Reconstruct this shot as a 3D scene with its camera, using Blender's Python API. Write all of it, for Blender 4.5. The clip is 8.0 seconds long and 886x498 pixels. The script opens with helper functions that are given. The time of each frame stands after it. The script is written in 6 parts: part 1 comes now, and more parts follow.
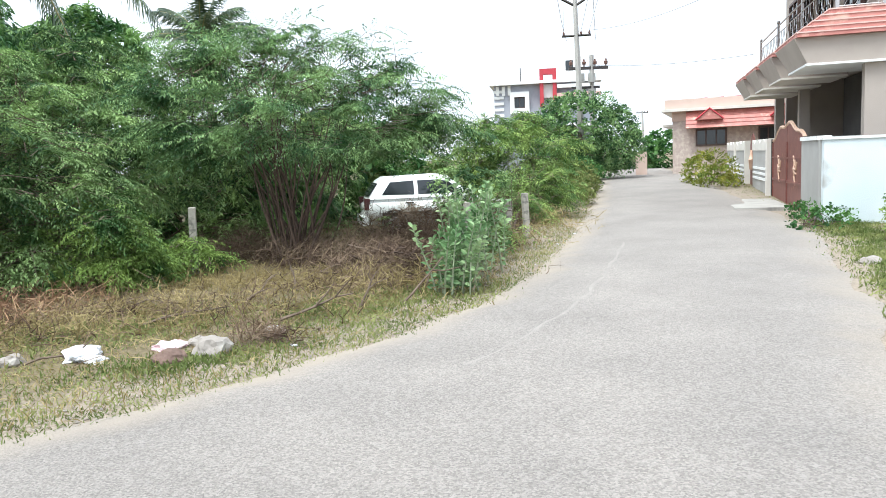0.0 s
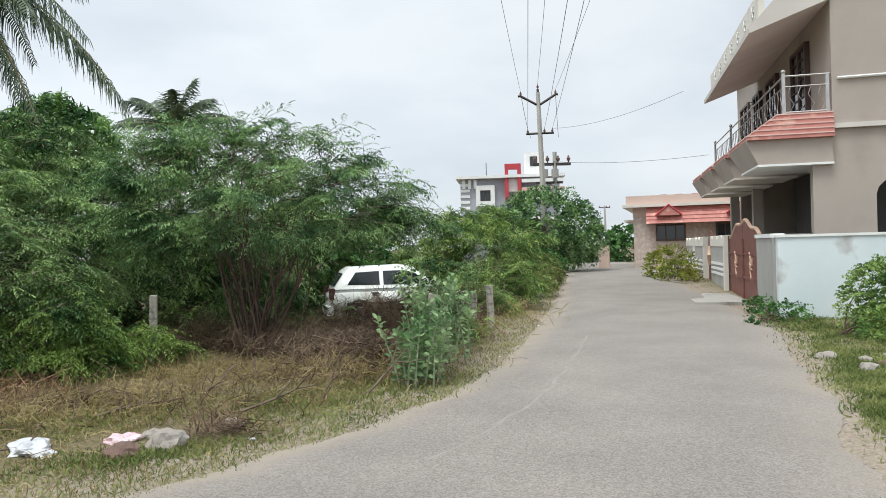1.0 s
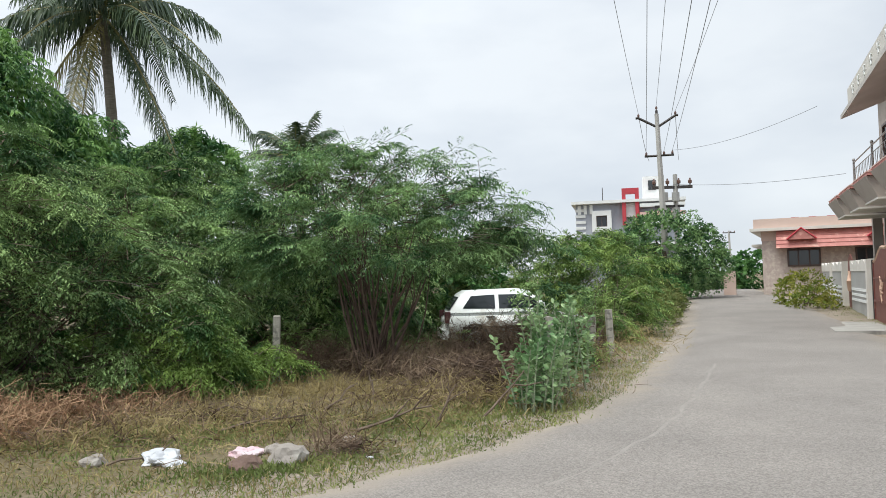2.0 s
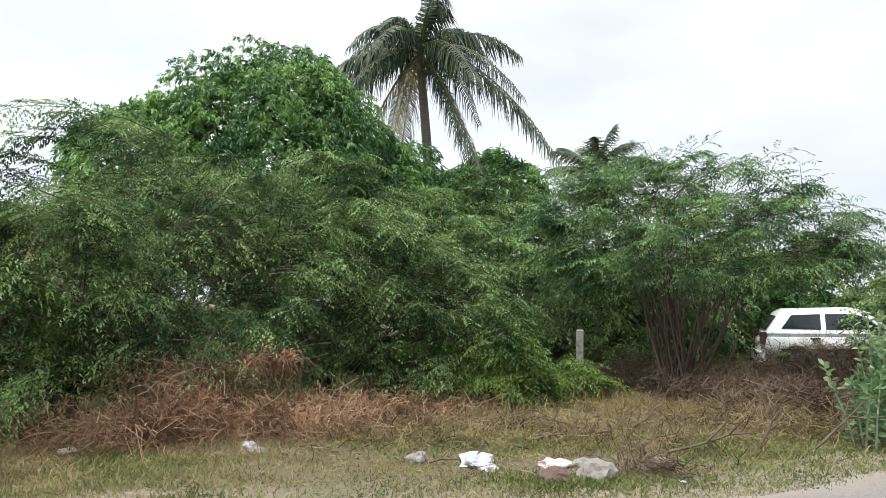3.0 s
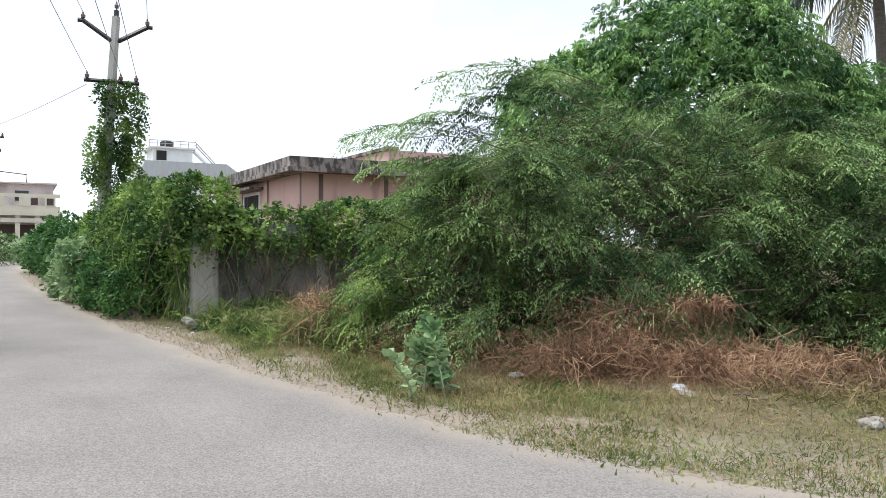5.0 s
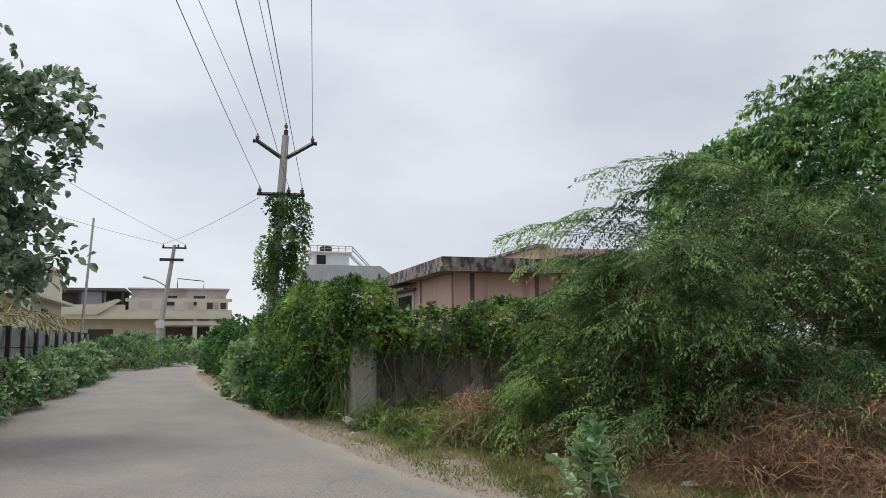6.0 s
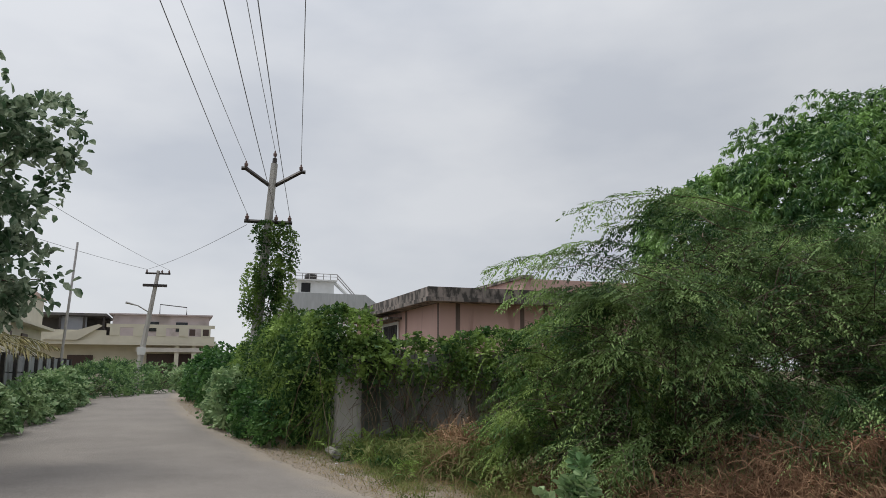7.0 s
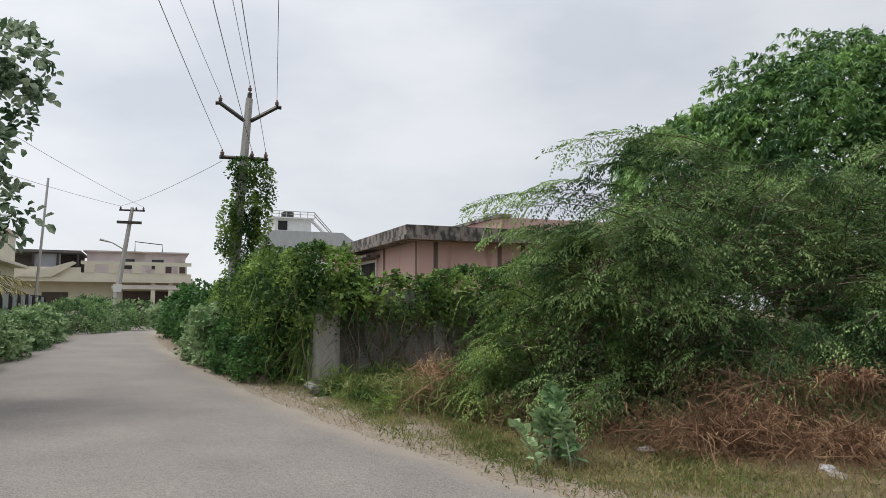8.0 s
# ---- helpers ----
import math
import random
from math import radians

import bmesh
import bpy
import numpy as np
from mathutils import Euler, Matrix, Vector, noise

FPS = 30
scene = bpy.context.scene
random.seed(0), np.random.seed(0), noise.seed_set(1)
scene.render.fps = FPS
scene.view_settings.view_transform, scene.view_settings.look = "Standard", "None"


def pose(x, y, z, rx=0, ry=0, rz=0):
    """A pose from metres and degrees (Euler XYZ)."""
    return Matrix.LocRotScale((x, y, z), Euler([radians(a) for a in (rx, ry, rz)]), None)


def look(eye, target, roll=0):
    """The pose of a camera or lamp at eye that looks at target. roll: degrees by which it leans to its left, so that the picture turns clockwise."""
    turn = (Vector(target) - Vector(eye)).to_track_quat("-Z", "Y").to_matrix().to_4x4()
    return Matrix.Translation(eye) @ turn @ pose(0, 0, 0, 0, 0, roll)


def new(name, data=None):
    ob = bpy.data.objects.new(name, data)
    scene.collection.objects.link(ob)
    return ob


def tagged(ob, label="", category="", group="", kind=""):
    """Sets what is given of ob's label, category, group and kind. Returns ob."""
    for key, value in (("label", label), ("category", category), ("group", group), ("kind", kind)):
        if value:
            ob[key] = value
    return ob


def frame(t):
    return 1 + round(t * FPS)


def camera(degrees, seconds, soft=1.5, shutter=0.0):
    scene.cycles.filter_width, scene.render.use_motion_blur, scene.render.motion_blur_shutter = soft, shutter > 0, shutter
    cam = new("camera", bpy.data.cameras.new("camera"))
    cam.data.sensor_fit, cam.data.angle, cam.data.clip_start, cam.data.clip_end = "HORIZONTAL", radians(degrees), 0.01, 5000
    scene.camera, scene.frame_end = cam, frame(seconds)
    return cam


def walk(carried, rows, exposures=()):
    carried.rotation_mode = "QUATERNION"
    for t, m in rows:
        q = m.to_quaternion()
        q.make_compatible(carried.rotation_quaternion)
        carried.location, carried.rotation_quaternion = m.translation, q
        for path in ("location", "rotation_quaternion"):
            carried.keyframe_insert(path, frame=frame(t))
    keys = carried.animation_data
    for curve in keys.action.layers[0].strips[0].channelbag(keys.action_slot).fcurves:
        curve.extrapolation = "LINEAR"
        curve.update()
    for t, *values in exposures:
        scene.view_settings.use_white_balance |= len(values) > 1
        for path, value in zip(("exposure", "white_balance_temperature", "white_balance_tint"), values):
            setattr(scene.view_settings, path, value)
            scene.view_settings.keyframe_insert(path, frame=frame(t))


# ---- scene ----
# seconds, x, y, z, yaw, pitch, lean
cam = camera(61.27, 8.0, 0.4)
ROWS = [
    (0, 0.059, 0.109, 1.580, 0.85, -6.80, 2.44),
    (0.5, 0.073, 0.093, 1.591, -3.75, -1.48, 1.69),
    (1, 0.075, 0.051, 1.601, -2.00, -0.00, 1.55),
    (1.2, 0.085, 0.047, 1.606, -0.67, 0.62, 1.51),
    (2.3, -0.007, 0.233, 1.498, 11.87, 2.91, 1.36),
    (2.5, -0.035, 0.242, 1.504, 16.54, 3.27, 1.23),
    (3, -0.054, 0.171, 1.510, 29.10, 3.90, 0.57),
    (3.5, -0.072, 0.140, 1.518, 38.54, 2.97, -0.37),
    (4, -0.087, 0.091, 1.509, 49.81, 1.98, -0.77),
    (4.2, -0.083, 0.097, 1.517, 52.80, 1.24, -0.67),
    (5.3, -0.118, 0.047, 1.537, 64.86, 0.27, 0.67),
    (5.5, -0.131, 0.012, 1.535, 68.38, 1.75, 1.38),
    (6, -0.173, -0.007, 1.567, 71.64, 6.97, 0.59),
    (6.5, -0.100, -0.072, 1.571, 71.29, 9.73, 0.54),
    (7, -0.129, -0.072, 1.577, 70.46, 9.22, -0.11),
    (7.5, -0.140, -0.070, 1.564, 68.92, 7.98, -0.78),
    (8, -0.144, -0.081, 1.561, 68.72, 4.54, -0.20),
]


def eye(x, y, z, yaw, pitch, lean):
    return pose(x, y, z, 0, 0, yaw) @ pose(0, 0, 0, 90 + pitch, 0, 0) @ pose(0, 0, 0, 0, 0, -lean)


EXPOSURES = [(t, e, 6000 if t < 0.8 else 6300 if t < 4.5 else 6050 if t < 5.9 else 6450, 3.0 if t < 2 else 5.0 if t < 3 else 7.0) for t, e in ((0.0, 0.85), (0.5, 0.25), (1.0, 0.15), (2.5, 0.16), (3.5, 0.56), (4.2, 0.58), (5.3, 0.24), (5.7, 0.0), (6.2, -0.5), (7.0, -0.58), (8.0, -0.3))]
walk(cam, [(r[0], eye(*r[1:])) for r in ROWS], EXPOSURES)

# ---- light: bright overcast sky, soft high sun ----
SUN_UP, SUN_TURN = 64.0, 222.0   # elevation, compass bearing of the sun (clockwise from +y)
world = bpy.data.worlds.new("sky")
scene.world = world
world.use_nodes = True
wn, wl = world.node_tree.nodes, world.node_tree.links
wn.clear()
w_out = wn.new("ShaderNodeOutputWorld")
w_bg = wn.new("ShaderNodeBackground")
w_sky = wn.new("ShaderNodeTexSky")
w_sky.sky_type = "NISHITA"
w_sky.sun_disc = False
w_sky.sun_elevation, w_sky.sun_rotation = radians(SUN_UP), radians(SUN_TURN)
w_scale = wn.new("ShaderNodeVectorMath")
w_scale.operation = "SCALE"
w_scale.inputs[3].default_value = 0.10
wl.new(w_sky.outputs[0], w_scale.inputs[0])
w_co = wn.new("ShaderNodeTexCoord")
w_map = wn.new("ShaderNodeMapping")
w_map.inputs["Scale"].default_value = (1.0, 1.0, 2.6)
wl.new(w_co.outputs["Generated"], w_map.inputs[0])
w_noise = wn.new("ShaderNodeTexNoise")
w_noise.inputs["Scale"].default_value = 2.3
w_noise.inputs["Detail"].default_value = 5.0
wl.new(w_map.outputs[0], w_noise.inputs["Vector"])
w_ramp = wn.new("ShaderNodeValToRGB")
w_ramp.color_ramp.elements[0].position, w_ramp.color_ramp.elements[0].color = 0.36, (0.76, 0.78, 0.86, 1)
w_ramp.color_ramp.elements[1].position, w_ramp.color_ramp.elements[1].color = 0.62, (0.97, 0.97, 1.02, 1)
wl.new(w_noise.outputs[0], w_ramp.inputs[0])
w_mix = wn.new("ShaderNodeMixRGB")
w_mix.inputs[0].default_value = 0.9
wl.new(w_scale.outputs[0], w_mix.inputs[1])
wl.new(w_ramp.outputs[0], w_mix.inputs[2])
wl.new(w_mix.outputs[0], w_bg.inputs[0])
# an overcast dome is brighter overhead than at the horizon
w_sep = wn.new("ShaderNodeSeparateXYZ")
wl.new(w_co.outputs["Generated"], w_sep.inputs[0])
w_dome = wn.new("ShaderNodeMapRange")
w_dome.interpolation_type = "SMOOTHSTEP"
w_dome.inputs[1].default_value, w_dome.inputs[2].default_value = 0.25, 1.0
w_dome.inputs[3].default_value, w_dome.inputs[4].default_value = 1.0, 1.6
wl.new(w_sep.outputs[2], w_dome.inputs[0])
# and somewhat brighter on the sun's side
w_dot = wn.new("ShaderNodeVectorMath")
w_dot.operation = "DOT_PRODUCT"
w_dot.inputs[1].default_value = (math.sin(radians(SUN_TURN)), math.cos(radians(SUN_TURN)), 0.0)
wl.new(w_co.outputs["Generated"], w_dot.inputs[0])
w_side = wn.new("ShaderNodeMapRange")
w_side.inputs[1].default_value, w_side.inputs[2].default_value = -1.0, 1.0
w_side.inputs[3].default_value, w_side.inputs[4].default_value = 0.86, 1.22
wl.new(w_dot.outputs["Value"], w_side.inputs[0])
w_mul = wn.new("ShaderNodeMath")
w_mul.operation = "MULTIPLY"
wl.new(w_dome.outputs[0], w_mul.inputs[0])
wl.new(w_side.outputs[0], w_mul.inputs[1])
wl.new(w_mul.outputs[0], w_bg.inputs[1])
wl.new(w_bg.outputs[0], w_out.inputs[0])
sun = new("sun", bpy.data.lights.new("sun", "SUN"))
sun.data.energy, sun.data.angle, sun.data.color = 2.1, radians(22), (1.0, 0.96, 0.90)
sun.matrix_world = look((0, 0, 40), (-40 * math.sin(radians(SUN_TURN)) * math.cos(radians(SUN_UP)), -40 * math.cos(radians(SUN_TURN)) * math.cos(radians(SUN_UP)), 40 - 40 * math.sin(radians(SUN_UP))))

# ---- materials ----
def material(name, base, other=None, scale=6.0, rough=0.8, bump=0.0, bump_scale=60.0, metal=0.0, spots=None, spot_scale=2.0, spot_at=0.6, stretch=(1, 1, 1), per_object=0.0):
    """Two-scale surface: base and other mixed by noise, an optional stain colour, fine bump."""
    m = bpy.data.materials.new(name)
    m.use_nodes = True
    n, l = m.node_tree.nodes, m.node_tree.links
    b = n["Principled BSDF"]
    b.inputs["Roughness"].default_value, b.inputs["Metallic"].default_value = rough, metal
    co = n.new("ShaderNodeTexCoord")
    mp = n.new("ShaderNodeMapping")
    mp.inputs["Scale"].default_value = stretch
    l.new(co.outputs["Object"], mp.inputs[0])
    n1 = n.new("ShaderNodeTexNoise")
    n1.inputs["Scale"].default_value, n1.inputs["Detail"].default_value = scale, 8
    l.new(mp.outputs[0], n1.inputs["Vector"])
    r1 = n.new("ShaderNodeValToRGB")
    r1.color_ramp.elements[0].position, r1.color_ramp.elements[1].position = 0.32, 0.68
    r1.color_ramp.elements[0].color = (*base, 1)
    r1.color_ramp.elements[1].color = (*(other or [c * 0.8 for c in base]), 1)
    l.new(n1.outputs[0], r1.inputs[0])
    out = r1.outputs[0]
    if spots:
        n2 = n.new("ShaderNodeTexNoise")
        n2.inputs["Scale"].default_value, n2.inputs["Detail"].default_value = spot_scale, 6
        l.new(mp.outputs[0], n2.inputs["Vector"])
        r2 = n.new("ShaderNodeValToRGB")
        r2.color_ramp.elements[0].position, r2.color_ramp.elements[1].position = spot_at - 0.06, spot_at + 0.06
        l.new(n2.outputs[0], r2.inputs[0])
        mx = n.new("ShaderNodeMixRGB")
        l.new(r2.outputs[0], mx.inputs[0])
        l.new(out, mx.inputs[1])
        mx.inputs[2].default_value = (*spots, 1)
        out = mx.outputs[0]
    if per_object:
        oi = n.new("ShaderNodeObjectInfo")
        hs = n.new("ShaderNodeHueSaturation")
        mr = n.new("ShaderNodeMapRange")
        mr.inputs[3].default_value, mr.inputs[4].default_value = 1 - per_object, 1 + per_object
        l.new(oi.outputs["Random"], mr.inputs[0])
        l.new(mr.outputs[0], hs.inputs["Value"])
        l.new(out, hs.inputs["Color"])
        out = hs.outputs[0]
    l.new(out, b.inputs["Base Color"])
    if bump:
        n3 = n.new("ShaderNodeTexNoise")
        n3.inputs["Scale"].default_value, n3.inputs["Detail"].default_value = bump_scale, 6
        l.new(co.outputs["Object"], n3.inputs["Vector"])
        bp = n.new("ShaderNodeBump")
        bp.inputs["Strength"].default_value, bp.inputs["Distance"].default_value = bump, 0.02
        l.new(n3.outputs[0], bp.inputs["Height"])
        l.new(bp.outputs[0], b.inputs["Normal"])
    return m


def leaf_material(name, base, other, rough=0.55, light=0.3, clump=1.9, gloss=0.2, vary=0.45, lift=0.0):
    """Foliage: a colour for each leaf, drifting over clumps, with light coming through."""
    m = bpy.data.materials.new(name)
    m.use_nodes = True
    n, l = m.node_tree.nodes, m.node_tree.links
    b = n["Principled BSDF"]
    b.inputs["Roughness"].default_value = rough
    b.inputs["Specular IOR Level"].default_value = gloss
    geo = n.new("ShaderNodeNewGeometry")
    co = n.new("ShaderNodeTexCoord")
    n1 = n.new("ShaderNodeTexNoise")
    n1.inputs["Scale"].default_value, n1.inputs["Detail"].default_value = clump, 3
    l.new(co.outputs["Object"], n1.inputs["Vector"])
    ad = n.new("ShaderNodeMath")
    ad.operation = "MULTIPLY_ADD"
    l.new(geo.outputs["Random Per Island"], ad.inputs[0])
    ad.inputs[1].default_value = vary
    sh = n.new("ShaderNodeMapRange")
    sh.inputs[1].default_value, sh.inputs[2].default_value = 0.40, 0.62
    sh.inputs[3].default_value, sh.inputs[4].default_value = -0.3 + lift, 0.7 + lift
    l.new(n1.outputs[0], sh.inputs[0])
    l.new(sh.outputs[0], ad.inputs[2])
    r = n.new("ShaderNodeValToRGB")
    r.color_ramp.elements[0].color, r.color_ramp.elements[1].color = (*base, 1), (*other, 1)
    l.new(ad.outputs[0], r.inputs[0])
    l.new(r.outputs[0], b.inputs["Base Color"])
    tr = n.new("ShaderNodeBsdfTranslucent")
    l.new(r.outputs[0], tr.inputs[0])
    mx = n.new("ShaderNodeMixShader")
    mx.inputs[0].default_value = light
    l.new(b.outputs[0], mx.inputs[1])
    l.new(tr.outputs[0], mx.inputs[2])
    l.new(mx.outputs[0], n["Material Output"].inputs[0])
    return m


def glass_material(name, tint):
    m = bpy.data.materials.new(name)
    m.use_nodes = True
    b = m.node_tree.nodes["Principled BSDF"]
    b.inputs["Base Color"].default_value = (*tint, 1)
    b.inputs["Roughness"].default_value = 0.08
    b.inputs["Specular IOR Level"].default_value = 0.6
    return m


def asphalt_material():
    """Worn chip-seal: pale stones in grey binder, with lighter dusty tracks."""
    m = material("asphalt", (0.302, 0.27, 0.242), (0.246, 0.221, 0.2), 0.8, 0.93, 1.0, 70)
    n, l = m.node_tree.nodes, m.node_tree.links
    b = n["Principled BSDF"]
    col = b.inputs["Base Color"].links[0].from_socket
    co = n.new("ShaderNodeTexCoord")
    vo = n.new("ShaderNodeTexVoronoi")
    vo.inputs["Scale"].default_value = 85.0
    l.new(co.outputs["Object"], vo.inputs["Vector"])
    hs = n.new("ShaderNodeMapRange")
    hs.inputs[3].default_value, hs.inputs[4].default_value = 0.72, 1.25
    sp = n.new("ShaderNodeSeparateColor")
    l.new(vo.outputs["Color"], sp.inputs[0])
    l.new(sp.outputs[0], hs.inputs[0])
    mu = n.new("ShaderNodeVectorMath")
    mu.operation = "SCALE"
    l.new(col, mu.inputs[0])
    l.new(hs.outputs[0], mu.inputs[3])
    at = n.new("ShaderNodeAttribute")
    at.attribute_name = "dust"
    nz = n.new("ShaderNodeTexNoise")
    nz.inputs["Scale"].default_value, nz.inputs["Detail"].default_value = 1.6, 8
    l.new(co.outputs["Object"], nz.inputs["Vector"])
    ad = n.new("ShaderNodeMath")
    ad.operation = "MULTIPLY"
    l.new(nz.outputs[0], ad.inputs[0])
    l.new(at.outputs["Fac"], ad.inputs[1])
    rp = n.new("ShaderNodeValToRGB")
    rp.color_ramp.elements[0].position, rp.color_ramp.elements[1].position = 0.16, 0.55
    l.new(ad.outputs[0], rp.inputs[0])
    mx = n.new("ShaderNodeMixRGB")
    l.new(rp.outputs[0], mx.inputs[0])
    l.new(mu.outputs[0], mx.inputs[1])
    mx.inputs[2].default_value = (0.36, 0.305, 0.248, 1)
    l.new(mx.outputs[0], b.inputs["Base Color"])
    return m


M = {
    "asphalt": asphalt_material(),
    "mesquite": leaf_material("mesquite_leaf", (0.040, 0.095, 0.034), (0.36, 0.51, 0.19), light=0.22, clump=1.2, vary=0.28, lift=0.16),
    "mesquite_dull": leaf_material("mesquite_leaf_dull", (0.055, 0.125, 0.05), (0.32, 0.48, 0.19), light=0.25, vary=0.3, lift=0.08),
    "creeper": leaf_material("creeper_leaf", (0.045, 0.105, 0.03), (0.31, 0.44, 0.11), light=0.28, clump=1.4),
    "mesquite_bright": leaf_material("mesquite_leaf_bright", (0.085, 0.165, 0.045), (0.36, 0.48, 0.14), light=0.28),
    "mango": leaf_material("mango_leaf", (0.05, 0.135, 0.042), (0.31, 0.50, 0.145), rough=0.42, light=0.25, clump=1.3, gloss=0.4),
    "palm": leaf_material("palm_leaf", (0.035, 0.065, 0.034), (0.14, 0.185, 0.09), rough=0.4, light=0.2, gloss=0.5),
    "palm_dry": leaf_material("dry_palm_leaf", (0.16, 0.15, 0.06), (0.34, 0.29, 0.13), light=0.2),
    "calotropis": leaf_material("calotropis_leaf", (0.13, 0.235, 0.095), (0.42, 0.54, 0.28), rough=0.5, light=0.2),
    "teak": leaf_material("teak_leaf", (0.07, 0.13, 0.065), (0.50, 0.58, 0.42), rough=0.5, light=0.42, clump=3.0),
    "broad": leaf_material("broad_leaf", (0.035, 0.10, 0.03), (0.13, 0.26, 0.07), light=0.25),
    "yellowing": leaf_material("yellowing_leaf", (0.13, 0.18, 0.03), (0.33, 0.32, 0.06), light=0.3),
    "dry_brown": leaf_material("dry_brown_twig", (0.09, 0.06, 0.045), (0.26, 0.19, 0.13), rough=0.9, light=0.05, gloss=0.1),
    "dead": leaf_material("dead_twig", (0.17, 0.095, 0.06), (0.45, 0.28, 0.17), rough=0.9, light=0.05, gloss=0.1),
    "dead_pale": leaf_material("dead_tan_stem", (0.24, 0.145, 0.085), (0.46, 0.31, 0.19), rough=0.9, light=0.05, gloss=0.1),
    "straw": leaf_material("dry_grass", (0.24, 0.19, 0.085), (0.42, 0.34, 0.17), rough=0.9, light=0.2, gloss=0.1),
    "grass": leaf_material("grass_blade", (0.13, 0.17, 0.05), (0.30, 0.32, 0.12), rough=0.7, light=0.3, clump=1.6, gloss=0.2),
    "bark": material("bark", (0.06, 0.04, 0.03), (0.115, 0.075, 0.055), 9, 0.95, 0.8, 50, stretch=(1, 1, 0.3)),
    "twig": material("grey_twig", (0.20, 0.15, 0.11), (0.11, 0.08, 0.06), 9, 0.95, 0.4, 50),
    "palm_bark": material("palm_bark", (0.22, 0.19, 0.16), (0.14, 0.12, 0.10), 7, 0.95, 0.8, 30, stretch=(1, 1, 4)),
    "concrete": material("weathered_concrete", (0.42, 0.40, 0.36), (0.33, 0.31, 0.28), 2.5, 0.9, 0.4, 50, spots=(0.16, 0.15, 0.14), spot_scale=1.6, spot_at=0.62, stretch=(1, 1, 0.35)),
    "pole": material("pole_concrete", (0.46, 0.44, 0.41), (0.36, 0.345, 0.32), 3, 0.9, 0.3, 60, stretch=(1, 1, 0.3)),
    "iron": material("dark_iron", (0.045, 0.045, 0.05), (0.09, 0.075, 0.065), 12, 0.55, 0.2, 80, metal=0.6),
    "wire": material("wire", (0.17, 0.17, 0.185), (0.22, 0.22, 0.23), 3, 0.6),
    "porcelain": material("porcelain", (0.12, 0.06, 0.045), (0.16, 0.09, 0.07), 12, 0.25),
}


# ---- mesh helpers ----
def part(name, bm, mat, parent=None, label="", smooth=False):
    """Links a bmesh or a mesh as one object."""
    if isinstance(bm, bmesh.types.BMesh):
        me = bpy.data.meshes.new(name)
        bmesh.ops.recalc_face_normals(bm, faces=bm.faces[:])
        bm.to_mesh(me)
        bm.free()
    else:
        me = bm
    me.materials.clear()
    me.materials.append(mat)
    if smooth:
        for p in me.polygons:
            p.use_smooth = True
    ob = new(name, me)
    if parent:
        ob.parent = parent
        ob.matrix_parent_inverse = Matrix()
    if label:
        ob["label"] = label
    return ob


def thing(name, m, label, category, group="", kind=""):
    ob = new(name)
    ob.empty_display_size = 0.2
    ob.matrix_world = m
    return tagged(ob, label, category, group, kind)


def pieces(name, mat, parent, *bs, label=""):
    """Each box as a part of its own."""
    return [part(name, boxes(b), mat, parent, label) for b in bs]


def box(bm, x0, x1, y0, y1, z0, z1):
    vs = [bm.verts.new((x, y, z)) for z in (z0, z1) for x, y in ((x0, y0), (x1, y0), (x1, y1), (x0, y1))]
    for f in ((0, 3, 2, 1), (4, 5, 6, 7), (0, 1, 5, 4), (1, 2, 6, 5), (2, 3, 7, 6), (3, 0, 4, 7)):
        bm.faces.new([vs[i] for i in f])
    return bm


def boxes(*bs):
    bm = bmesh.new()
    for b in bs:
        box(bm, *b)
    return bm


def prism(bm, pts, axis, a, b):
    """Extrude a flat outline (pairs) along an axis from a to b."""
    def at(p, c):
        return {"x": (c, p[0], p[1]), "y": (p[0], c, p[1]), "z": (p[0], p[1], c)}[axis]
    lo = [bm.verts.new(at(p, a)) for p in pts]
    hi = [bm.verts.new(at(p, b)) for p in pts]
    n = len(pts)
    bm.faces.new(lo[::-1])
    bm.faces.new(hi)
    for i in range(n):
        bm.faces.new((lo[i], lo[(i + 1) % n], hi[(i + 1) % n], hi[i]))
    return bm


def tube(bm, pts, radii, sides=6):
    """A round bar through points, tapered."""
    pts = [Vector(p) for p in pts]
    if not hasattr(radii, "__len__"):
        radii = [radii] * len(pts)
    rings = []
    for i, p in enumerate(pts):
        d = (pts[min(i + 1, len(pts) - 1)] - pts[max(i - 1, 0)]).normalized()
        a = d.cross(Vector((0, 0, 1)) if abs(d.z) < 0.9 else Vector((1, 0, 0))).normalized()
        b = d.cross(a)
        rings.append([bm.verts.new(p + (a * math.cos(2 * math.pi * k / sides) + b * math.sin(2 * math.pi * k / sides)) * radii[i]) for k in range(sides)])
    for r, s in zip(rings, rings[1:]):
        for k in range(sides):
            bm.faces.new((r[k], r[(k + 1) % sides], s[(k + 1) % sides], s[k]))
    bm.faces.new(rings[0][::-1])
    bm.faces.new(rings[-1])
    return bm


def quads(name, V):
    """A mesh of loose quads from an array (n, 4, 3)."""
    V = np.ascontiguousarray(V, np.float32).reshape(-1, 4, 3)
    n = len(V)
    me = bpy.data.meshes.new(name)
    me.vertices.add(4 * n)
    me.vertices.foreach_set("co", V.ravel())
    me.loops.add(4 * n)
    me.loops.foreach_set("vertex_index", np.arange(4 * n, dtype=np.int32))
    me.polygons.add(n)
    me.polygons.foreach_set("loop_start", np.arange(0, 4 * n, 4, dtype=np.int32))
    me.update(calc_edges=True)
    me.validate()
    return me


